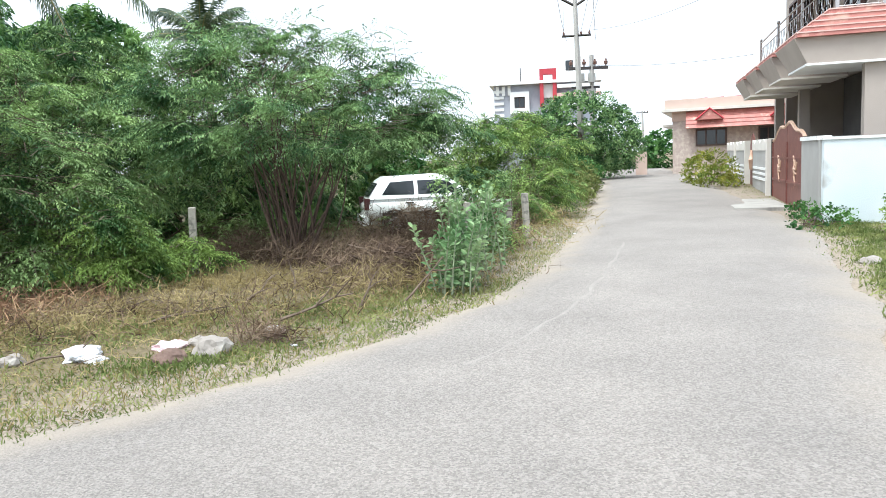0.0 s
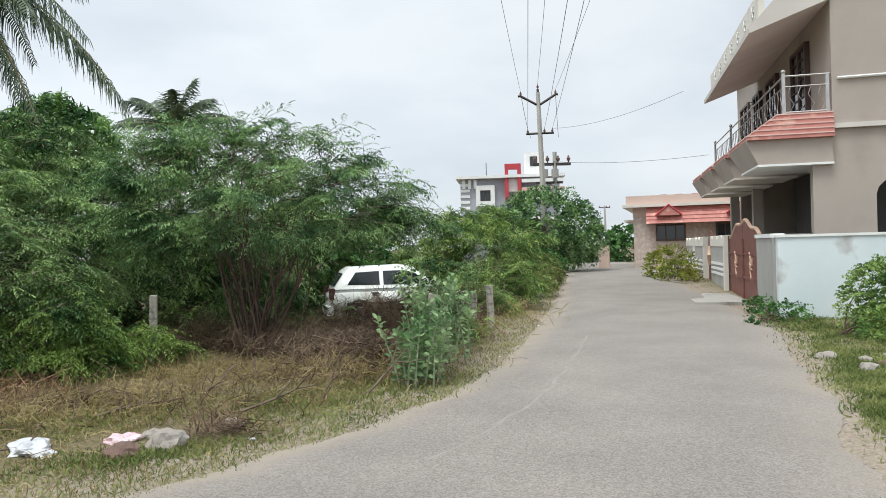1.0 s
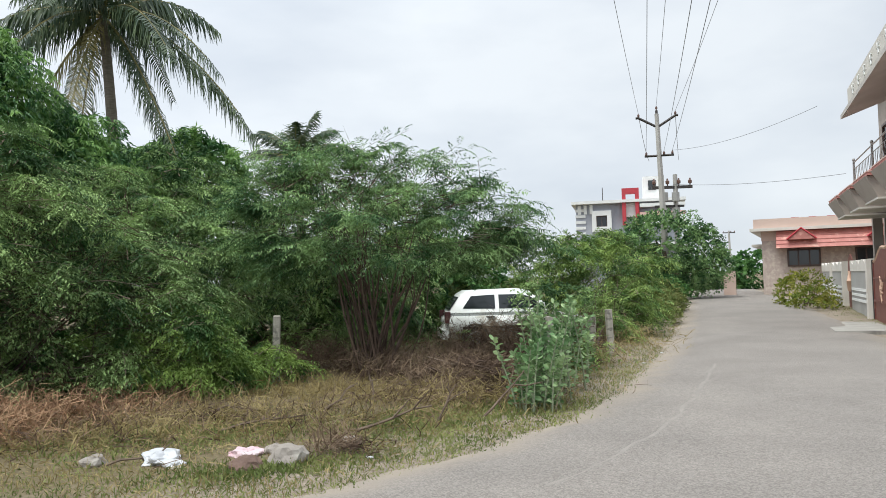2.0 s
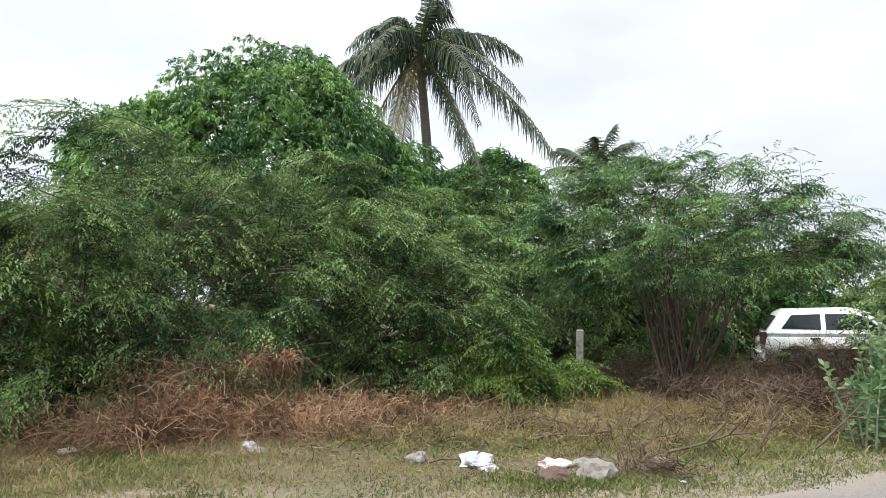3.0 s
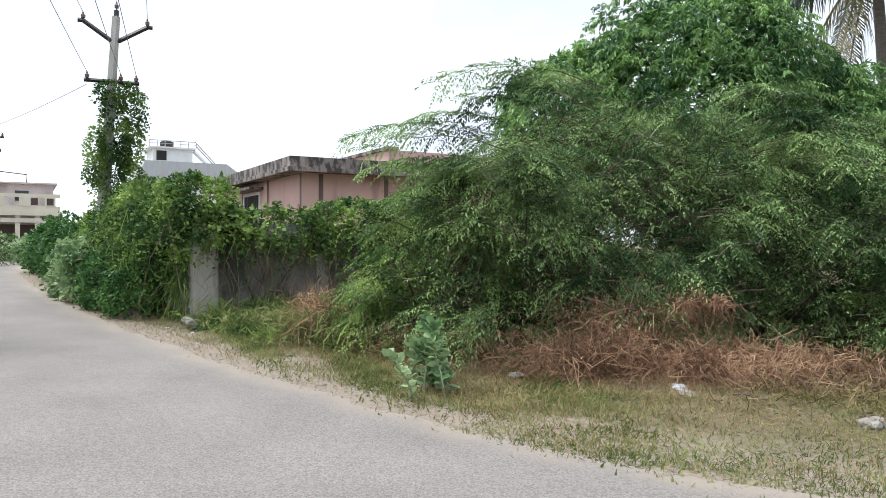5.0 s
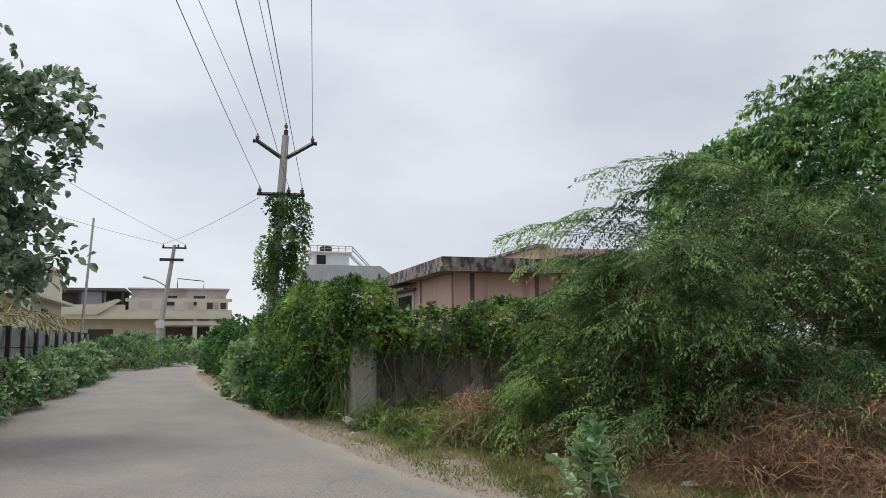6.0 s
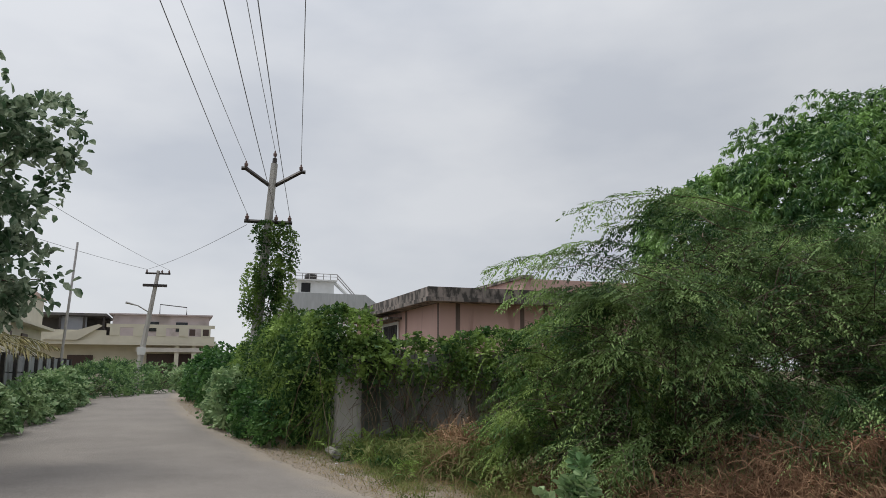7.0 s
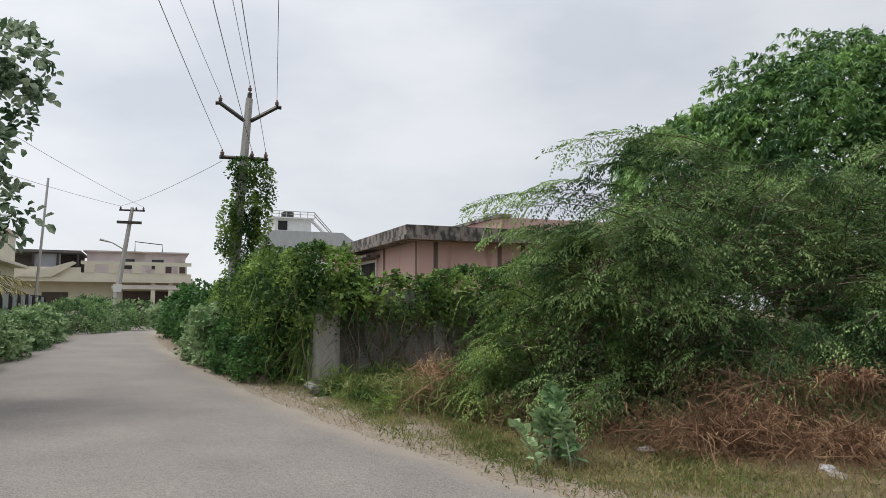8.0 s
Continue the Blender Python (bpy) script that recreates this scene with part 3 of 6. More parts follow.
    for i in range(36):
        y = 0.3 + i * 0.3
        b = bmesh.new()
        s = 0.09 if i % 2 else -0.09
        tube(b, [(-0.52, y, 4.14), (-0.52, y + s, 4.32), (-0.52, y - s * 0.4, 4.5), (-0.52, y, 4.68)], 0.009, 4)
        part("baluster", b, M["steel"], rail)
    for i in range(4):
        x = -0.4 + 0.2 * i
        part("baluster", tube(bmesh.new(), [(x, 0.03, 4.14), (x + 0.08, 0.03, 4.3), (x - 0.04, 0.03, 4.5), (x + 0.02, 0.03, 4.68)], 0.009, 4), M["steel"], rail)
    # stepped tile awnings with deep fascias
    for y0, y1 in ((-0.12, 2.35), (3.1, 5.3), (6.1, 8.2), (9.0, 11.2)):
        aw = part("awning", flared(y0 + 0.02, y1), M["taupe"], h, "taupe fascia of the awning")
        n = 5
        for k in range(n):
            s, e = k / n, (k + 1) / n
            xo = -1.3 + 0.76 * s
            ya, yb = y0 - 0.10 + 0.10 * s, y1 - 0.2 * s
            part("tile_course", boxes((xo, 0.39, ya, yb, 3.565 + 0.53 * s, 3.555 + 0.53 * e)), M["salmon"], aw, "salmon painted tile course")
            part("tile_lip", boxes((xo - 0.015, 0.385, ya - 0.015, yb - 0.01, 3.557 + 0.53 * e - 0.025, 3.559 + 0.53 * e)), M["pinklip"], aw)
        part("trim", boxes((-1.1, 0.385, y0 - 0.015, y1 - 0.36, 3.0, 3.044)), M["white" if y0 < 0 else "taupe_light"], aw, "pale drip edge")
    # eave slab with patterned parapet
    part("eave", prism(bmesh.new(), [(-1.2, 5.84), (0.39, 6.42), (0.39, 6.95), (-0.7, 6.5), (-1.2, 5.96)], "y", -0.12, 8.1), M["soffit"], h, "deep eave slab with a sloping top")
    par = part("parapet", boxes((-1.0, -0.87, -0.1, 8.0, 6.18, 6.7)), M["taupe_light"], h, "pale parapet with pierced star patterns")
    for y in np.arange(0.5, 7.8, 1.05):
        b = bmesh.new()
        for a in range(3):
            c, s = math.cos(a * math.pi / 3), math.sin(a * math.pi / 3)
            tube(b, [(-1.01, y - 0.15 * c, 6.44 - 0.15 * s), (-1.01, y + 0.15 * c, 6.44 + 0.15 * s)], 0.022, 4)
        part("star", b, M["white"], par)
    return h


two_storey_house()


def compound(m):
    """Boundary wall, gates and pillars of the house."""
    w = tagged(part("wall_blue", boxes((-1.0, 9.0, -1.4, -1.2, -0.5, 1.5)), M["bluewash"]), "pale blue washed compound wall with peeling stained patches", "wall", kind="structure")
    w.matrix_world = m
    part("coping", boxes((-1.03, 9.0, -1.43, -1.17, 1.5, 1.55)), M["white"], w)
    p = tagged(part("wall_gate_side", boxes((-1.05, -0.85, -1.195, 0.55, -0.5, 1.5)), M["greywall"]), "grey rendered boundary wall beside the gate", "wall", kind="structure")
    p.matrix_world = m
    part("coping", boxes((-1.08, -0.82, -1.165, 0.58, 1.5, 1.58)), M["white"], p)
    # main gate
    g = thing("double_gate", m @ pose(-0.95, 0.62, -0.1), "closed maroon metal double gate with gold ornaments", "gate")
    for k, (y0, y1) in enumerate(((0.03, 2.2), (2.24, 4.42))):
        outline = [(y0, 0.05), (y1, 0.05)]
        ys = np.linspace(y1, y0, 11)
        outline += [(y, 1.62 + 0.38 * math.sin(math.pi * y / 4.45) + 0.05 * math.sin(6 * math.pi * y / 4.45)) for y in ys]
        leaf = part("gate_leaf", prism(bmesh.new(), outline, "x", -0.02, 0.02), M["maroon"], g)
        bm = bmesh.new()
        tube(bm, [(0, y, z + 0.03) for y, z in outline[2:]], 0.045, 6)
        part("scroll_rim", bm, M["gold"], leaf, "cream scalloped top edge")
        part("frame_bar", boxes((-0.045, -0.021, y0, y1, 0.62, 0.68), (-0.045, -0.021, y0, y0 + 0.06, 0.05, 1.6), (-0.045, -0.021, y1 - 0.06, y1, 0.05, 1.6), (-0.045, -0.021, y0 + 0.06, y1 - 0.06, 1.2, 1.24)), M["maroon"], leaf)
        b = bmesh.new()
        yc = (y0 + y1) / 2
        for a in range(7):
            r = 0.30 if a % 2 else 0.2
            tube(b, [(-0.03, yc, 0.98), (-0.03, yc + r * 0.6 * math.cos(a * 0.9 + 0.5), 0.98 + r * 0.55 * math.sin(a * 0.9 + 0.5)), (-0.03, yc + r * math.cos(a * 0.9), 0.98 + r * 1.25 * math.sin(a * 0.9))], [0.05, 0.03, 0.018], 5)
        part("ornament", b, M["gold"], leaf, "gold painted ornament")
    for y in (0.0, 4.46):
        part("post", boxes((-0.06, 0.06, y - 0.05, y + 0.03, 0, 1.7)), M["iron"], g)
    # wall bays with scalloped caps and white bars beyond, a small gate between
    for i, (y0, y1) in enumerate(((5.15, 8.7), (10.2, 13.6), (13.65, 17.2))):
        f = tagged(part("wall_bay_" + str(i + 1), boxes((-1.05, -0.87, y0, y1, -0.5, 1.3)), M["greywall"]), "grey boundary wall bay with white bars and scalloped cap", "wall", kind="structure")
        f.matrix_world = m
        for z in (0.45, 0.6, 0.75):
            part("bar", boxes((-1.08, -1.052, y0 + 0.25, y1 - 0.25, z, z + 0.07)), M["white"], f)
        bm = bmesh.new()
        n = 24
        top = [(y0 + (y1 - y0) * k / n, 1.5 + 0.13 * abs(math.cos(math.pi * 3 * k / n))) for k in range(n + 1)]
        for k in range(n):
            prism(bm, [top[k], top[k + 1], (top[k + 1][0], 1.305), (top[k][0], 1.305)], "x", -1.07, -0.86)
        part("scalloped_cap", bm, M["taupe_light"], f)
        part("pillar", boxes((-1.12, -0.8, y0 - 0.02, y0 + 0.22, -0.5, 1.62)), M["taupe_light"], f)
    s = thing("small_gate", m @ pose(-0.95, 8.9, -0.1), "narrow maroon metal side gate with gold ornament", "gate")
    part("gate_leaf", prism(bmesh.new(), [(0.05, 0.05), (1.1, 0.05), (1.1, 1.6), (0.85, 1.85), (0.55, 1.95), (0.3, 1.85), (0.05, 1.6)], "x", -0.02, 0.02), M["maroon"], s)
    part("ornament", tube(bmesh.new(), [(-0.04, 0.58, 0.8), (-0.04, 0.5, 1.1), (-0.04, 0.66, 1.4)], [0.08, 0.12, 0.05], 6), M["gold"], s)
    # concrete ramps in front of the gates
    r = tagged(part("pavement_gate_ramp", boxes((-2.3, -1.1, 1.2, 9.5, -0.35, 0.05)), M["concrete"]), "cracked concrete ramp in front of the gates", "pavement", kind="structure")
    r.matrix_world = m


compound(HOUSE)


def window_unit(parent, x0, x1, z0, z1, y, frame="white", glass="glass", bars=0):
    """A framed window in a wall that faces local -y."""
    w = part("window", boxes((x0, x1, y - 0.05, y + 0.02, z0, z0 + 0.07), (x0, x1, y - 0.05, y + 0.02, z1 - 0.07, z1), (x0, x0 + 0.07, y - 0.05, y + 0.02, z0 + 0.07, z1 - 0.07), (x1 - 0.07, x1, y - 0.05, y + 0.02, z0 + 0.07, z1 - 0.07)), M[frame], parent)
    part("pane", boxes((x0 + 0.07, x1 - 0.07, y - 0.02, y - 0.006, z0 + 0.07, z1 - 0.07)), M[glass], w)
    for k in range(bars):
        x = x0 + (x1 - x0) * (k + 1) / (bars + 1)
        part("mullion", boxes((x - 0.03, x + 0.03, y - 0.045, y - 0.021, z0 + 0.07, z1 - 0.07)), M[frame], w)
    return w


def pink_tiled_house():
    """Single-storey peach house beyond the gates; front faces local -y."""
    h = thing("house", pose(10.2, 34.6, 0.35, 0, 0, -20), "single-storey peach house with salmon tile band and small gables", "house")
    part("wall", boxes((0, 8, 0, 8, -0.4, 2.5)), M["stone"], h, "brown stone-clad lower wall")
    part("upper_wall", boxes((-0.02, 8.02, -0.02, 8.02, 2.5, 3.05)), M["peach"], h)
    pieces("parapet", M["peach"], h, (-0.3, 8.3, -0.35, -0.2, 3.05, 3.45), (-0.3, -0.15, -0.199, 8, 3.05, 3.45))
    part("roof_slab", boxes((-0.45, 8.4, -0.5, 8.2, 2.92, 3.05)), M["taupe_light"], h)
    band = part("tile_band", prism(bmesh.new(), [(-0.75, 2.15), (-0.022, 2.15), (-0.022, 2.9), (-0.2, 2.9)], "x", 0.6, 8.3), M["salmon"], h, "sloping salmon tile band")
    for z in (2.33, 2.5, 2.68):
        part("tile_course", boxes((0.6, 8.3, -0.78 + (z - 2.15) * 0.72, -0.60 + (z - 2.15) * 0.72, z - 0.02, z + 0.01)), M["salmon"], band)
    for x in (1.6, 4.6):
        gb = part("gable", prism(bmesh.new(), [(x - 0.55, 2.5), (x + 0.55, 2.5), (x, 2.95)], "y", -0.8, -0.3), M["salmon"], h)
        part("gable_trim", tube(bmesh.new(), [(x - 0.58, -0.82, 2.5), (x, -0.82, 2.98), (x + 0.58, -0.82, 2.5)], 0.04, 5), M["redpaint"], gb)
    window_unit(h, 1.0, 2.3, 1.35, 2.1, -0.03, "darkwood", "glass", 2)
    window_unit(h, 3.6, 4.8, 1.2, 2.1, -0.03, "darkwood", "glass", 2)
    for y in (1.2, 3.4):
        part("side_window", boxes((-0.06, -0.024, y, y + 1.1, 1.2, 2.2)), M["darkwood"], h)
        part("sunshade", boxes((-0.5, -0.025, y - 0.2, y + 1.3, 2.3, 2.4)), M["taupe_light"], h)
    pieces("rooftop_pot", M["redpaint"], h, *[(1.2 + k * 0.7, 1.5 + k * 0.7, 0.2, 0.5, 3.06, 3.5) for k in range(5)])
    part("gate_post", boxes((-1.6, -1.1, -0.5, -0.3, -0.4, 1.2)), M["peach"], h)
    return h


pink_tiled_house()


def modern_far_house():
    """White and slate two-storey house far behind the scrub; front faces local -y."""
    h = thing("house", pose(3.4, 55.0, 0.45, 0, 0, -7) @ Matrix.Diagonal((0.76, 1, 1, 1)), "white and slate-grey modern house with a red framed panel", "house")
    part("wall", boxes((0, 9.5, 0, 8, -0.3, 6.2)), M["greypaint"], h)
    part("roof_slab", boxes((-0.4, 10.0, -0.6, 8.3, 6.2, 6.4)), M["white"], h)
    part("lower_slab", boxes((-0.3, 10, -0.9, -0.002, 3.0, 3.3)), M["white"], h)
    for z in np.arange(4.0, 6.1, 0.42):
        part("stripe", boxes((-0.05, 0.9, -0.08, -0.004, z, z + 0.2)), M["white"], h)
    for x in (0.2, 0.75, 1.3):
        part("slot", boxes((x, x + 0.28, -0.15, -0.006, 5.5, 6.15)), M["white"], h)
    part("window_surround", boxes((1.5, 1.9, -0.35, -0.004, 4.2, 5.7), (2.9, 3.3, -0.35, -0.004, 4.2, 5.7), (1.9, 2.9, -0.35, -0.004, 5.35, 5.7), (1.9, 2.9, -0.35, -0.004, 4.2, 4.55)), M["white"], h)
    window_unit(h, 1.9, 2.9, 4.55, 5.35, -0.06, "darkwood", "glass", 1)
    part("red_frame", boxes((4.3, 4.65, -0.5, -0.004, 4.6, 7.2), (5.5, 5.85, -0.5, -0.004, 4.6, 7.2), (4.65, 5.5, -0.5, -0.004, 6.8, 7.2)), M["redpaint"], h)
    part("panel", boxes((4.65, 5.5, -0.2, -0.004, 5.2, 6.15)), M["white"], h)
    for z in (4.6, 5.2, 5.8):
        part("balcony_band", boxes((5.9, 9.9, -0.7, -0.3, z, z + 0.25)), M["white" if z != 5.2 else "pinkwall"], h)
    part("stair_tower", boxes((6.3, 8.3, 1.5, 4, 6.4, 8.2)), M["white"], h)
    part("tower_window", boxes((6.8, 7.5, 1.44, 1.495, 7.2, 7.9)), M["glass"], h)
    part("aerial", tube(bmesh.new(), [(2.5, 1, 6.4), (2.5, 1, 7.5)], 0.04, 5), M["iron"], h)
    return h


modern_far_house()


def pink_roof_house():
    """Faded pink house behind the creeper wall; near corner at the origin, front runs along local -x."""
    h = thing("house", pose(-20.9, 7.2, 0.25), "faded pink flat-roofed house with a black-stained parapet", "house")
    pieces("wall", M["pinkwall"], h, (-10.7, 0, 0, 0.23, -0.3, 3.3), (-0.23, 0, 0.231, 9, -0.3, 3.3), (-10.7, -10.47, 0.231, 9, -0.3, 3.3), (-10.46, -0.24, 8.77, 9, -0.3, 3.3))
    part("roof_slab", boxes((-11.3, 0.5, -0.55, 9.5, 3.3, 3.42)), M["mould"], h, "black-stained roof slab")
    pieces("parapet", M["mould"], h, (-11.25, 0.45, -0.5, -0.35, 3.42, 3.72), (0.3, 0.45, -0.349, 9.4, 3.42, 3.72), label="mould-streaked concrete parapet")
    pieces("upper_parapet", M["pinkwall"], h, (-4.5, -4.3, 3, 9, 3.42, 4.3), (-4.3, -0.5, 3, 3.2, 3.42, 4.2), (-0.7, -0.5, 3.21, 9, 3.42, 4.2))
    pieces("coping", M["mould"], h, (-4.6, -0.4, 2.9, 3.3, 4.2, 4.3))
    for x in (-0.12, -3.4, -6.6):
        part("drip_stain", boxes((x - 0.07, x + 0.07, -0.012, -0.004, 0.2, 3.29)), M["stain"], h, "dark drip stain")
    for y in (0.5, 2.6, 3.4, 5.4):
        part("drip_stain", boxes((0.004, 0.012, y, y + 0.14, 0.4, 3.29)), M["stain"], h, "dark drip stain")
    w = part("window", boxes((-6.3, -4.2, -0.06, -0.01, 1.75, 1.85), (-6.3, -6.2, -0.06, -0.01, 1.85, 3.0), (-4.3, -4.2, -0.06, -0.01, 1.85, 3.0), (-6.2, -4.3, -0.06, -0.01, 2.9, 3.0)), M["white"], h)
    part("pane", boxes((-6.2, -4.3, -0.03, -0.012, 1.85, 2.9)), M["dark"], w)
    for k in range(6):
        part("window_bar", boxes((-6.05 + k * 0.3, -6.02 + k * 0.3, -0.05, -0.032, 1.85, 2.9)), M["iron"], w)
    part("sunshade", boxes((-6.6, -3.9, -0.5, -0.01, 3.05, 3.13)), M["mould"], h)
    return h


pink_roof_house()


def far_street_house():
    """Pink and cream house at the end of the road; front faces local +x."""
    h = thing("house", pose(-50, -2.3, 0.45), "cream and pink two-level house at the end of the road", "house")
    part("wall", boxes((-8, 0, -5.5, 4.3, -0.3, 2.6)), M["cream"], h)
    part("roof_slab", boxes((-8, 1.1, -5.8, 4.6, 2.6, 2.85)), M["cream"], h)
    part("parapet", boxes((0.75, 1.0, -5.6, -1.7, 2.85, 3.45), (0.75, 1.0, -1.7, 4.5, 2.85, 3.15), (0.75, 1.0, -1.7, 4.5, 3.65, 3.85)), M["cream"], h)
    for y in (-1.5, -0.2, 1.1, 2.4, 3.7):
        part("parapet_post", boxes((0.72, 1.03, y, y + 0.55, 3.15, 3.65)), M["cream"], h)
    part("upper_wall", boxes((-7, -0.6, -1.5, 4.2, 2.85, 4.5)), M["mauve"], h)
    part("upper_slab", boxes((-7.2, -0.3, -1.7, 4.4, 4.5, 4.58)), M["mauve"], h)
    for y in (0.5, 2.2):
        part("upper_window", boxes((-0.598, -0.55, y, y + 0.7, 3.5, 4.1)), M["glass"], h)
    for y in (3.2, 4.0):
        part("end_window", boxes((0.98, 1.035, y - 0.2, y + 0.15, 3.2, 3.6)), M["darkwood"], h)
    part("clothes_line", tube(bmesh.new(), [(-0.5, 1.2, 4.58), (-0.5, 1.2, 5.2), (-0.5, 2.8, 5.05), (-0.5, 2.8, 4.58)], 0.03, 4), M["iron"], h)
    part("shed_roof", boxes((-5, 0.2, -6.0, -1.8, 4.35, 4.5)), M["dark_grey"], h, "dark sheet roof")
    for y in (-5.8, -4.4, -3.1, -2.0):
        part("shed_post", boxes((-0.1, 0.05, y, y + 0.12, 2.85, 4.35)), M["iron"], h)
    # back wall coloured dark to paint in the open shed's shade
    part("shed_back", boxes((-3, -2.9, -5.8, -1.8, 2.85, 4.35)), M["dark_grey"], h)
    part("shed_sheet", boxes((-0.3, -0.2, -4.3, -2.9, 3.0, 4.3)), M["greypaint"], h, "grey sheet screen")
    part("tank", boxes((-1.5, -0.4, -5.2, -4.4, 2.85, 3.3)), M["rubber"], h)
    part("staircase", prism(bmesh.new(), [(-5.0, 2.85), (-3.2, 2.85), (-1.9, 3.7), (-2.1, 3.8)], "x", 1.05, 1.2), M["cream"], h)
    for y in (2.2, 3.2, 4.0):
        part("column", boxes((0.7, 0.95, y, y + 0.25, -0.3, 2.6)), M["cream"], h)
    part("arch_beam", boxes((0.6, 1.0, 0.0, 4.4, 2.2, 2.45)), M["taupe_light"], h)
    # dark sheet on the closed wall stands in for the porch's shade
    part("porch_shade_sheet", boxes((0.006, 0.03, 0.6, 4.0, 0.0, 2.1)), M["darkwood"], h)
    part("window", boxes((0.006, 0.05, -3.8, -2.4, 0.9, 2.0)), M["darkwood"], h)
    return h


far_street_house()


def white_roof_house():
    h = thing("house", pose(-57, 8.2, 0.45), "white house with a rooftop stair room and grey sheet roof", "house")
    part("wall", boxes((-6, 0, -0.6, 7, -0.3, 5.6)), M["white"], h)
    part("sheet_roof", prism(bmesh.new(), [(-0.9, 5.6), (7.2, 5.6), (5.4, 6.9), (-0.3, 6.9)], "x", -6, 0.4), M["sheet"], h, "grey sloping sheet roof")
    part("stair_room", boxes((-4, -1, 0.4, 3.2, 6.9, 7.98)), M["white"], h)
    part("roof_slab", boxes((-4.3, -0.7, 0.1, 3.4, 7.98, 8.08)), M["white"], h)
    part("stair_window", boxes((-0.995, -0.96, 0.65, 1.35, 7.1, 7.8)), M["dark"], h)
    part("roof_rail", boxes((-0.8, -0.75, 0.1, 3.4, 8.5, 8.55), (-0.8, -0.75, 0.1, 3.4, 8.3, 8.33), *[(-0.8, -0.75, y, y + 0.05, 8.08, 8.5) for y in np.arange(0.1, 3.5, 0.55)]), M["steel"], h)
    for k in (0, 1):
        part("stair_rail", tube(bmesh.new(), [(-0.8, 3.4, 8.5 - 0.25 * k), (-0.8, 4.9, 6.9 - 0.2 * k)], 0.045, 5), M["steel"], h)
    part("stair_flight", tube(bmesh.new(), [(-1.2, 3.3, 7.9), (-1.2, 4.6, 6.7)], 0.14, 4), M["white"], h)
    part("tank", tube(bmesh.new(), [(-2.4, 1.6, 8.08), (-2.4, 1.6, 8.1), (-2.4, 1.6, 8.6), (-2.4, 1.6, 8.7)], [0.45, 0.5, 0.5, 0.3], 12), M["rubber"], h)
    return h


white_roof_house()


def yellow_house():
    h = thing("house", pose(-29.5, -5.85, 0.3), "cream house with wooden windows behind the panel wall", "house")
    part("wall", boxes((-9, 0, -6, 0, -0.3, 4.4)), M["cream"], h)
    part("sunshade", boxes((-9.2, 0.7, -6.2, 0.5, 3.0, 3.12)), M["cream"], h)
    part("parapet", boxes((-9.1, 0.1, -6.1, 0.1, 4.4, 4.55)), M["peach"], h)
    for x in (-2.2, -5.4):
        part("window", boxes((x, x + 1.2, 0.004, 0.06, 1.4, 2.7)), M["darkwood"], h)
    part("window", boxes((0.004, 0.06, -2.2, -0.9, 1.4, 2.7)), M["darkwood"], h)
    part("pillar", boxes((0.3, 0.6, 0.2, 0.45, -0.3, 3.0)), M["cream"], h)
    return h


yellow_house()


# ---- walls beside the road ----
M["mossy"] = material("mossy_dark_concrete", (0.27, 0.265, 0.245), (0.17, 0.17, 0.155), 2.2, 0.95, 0.4, 50, spots=(0.07, 0.08, 0.06), spot_scale=1.3, spot_at=0.52, stretch=(1, 1, 0.4))


def creeper_walls():
    w = tagged(part("wall_lane", boxes((-14.5, -14.28, 3.3, 9.5, -0.3, 1.9)), M["mossy"]), "weathered concrete boundary wall hung with creepers", "wall", kind="structure")
    part("corner_post", boxes((-14.55, -14.2, 2.85, 3.295, -0.3, 2.05)), M["concrete"], w)
    for y in (5.2, 7.2):
        part("pier", boxes((-14.27, -14.2, y, y + 0.25, -0.3, 1.95)), M["concrete"], w)
    v = tagged(part("wall_road", boxes((-32, -14.56, 2.95, 3.15, -0.3, 1.9)), M["concrete"]), "weathered concrete wall buried under creepers", "wall", kind="structure")
    w3 = tagged(part("wall_panel", boxes((-34, -9.5, -4.22, -4.16, 0.05, 1.7)), M["greypaint"]), "grey precast panel wall with concrete posts", "wall", kind="structure")
    for i in range(16):
        x = -34 + 1.6 * i
        part("post", boxes((x - 0.07, x + 0.07, -4.15, -3.98, -0.2, 2.0)), M["iron"], w3)
        if i < 15:
            for k in range(4):
                part("panel", boxes((x + 0.075, x + 1.525, -4.155, -4.07, 0.1 + k * 0.47, 0.1 + k * 0.47 + 0.45)), M["panel"], w3)


creeper_walls()


# ---- poles and wires ----
def insulator(bm, x, y, z, s=1.0):
    tube(bm, [(x, y, z), (x, y, z + 0.05 * s), (x, y, z + 0.06 * s), (x, y, z + 0.13 * s), (x, y, z + 0.15 * s), (x, y, z + 0.2 * s)], [0.018 * s, 0.02 * s, 0.05 * s, 0.055 * s, 0.03 * s, 0.02 * s], 7)


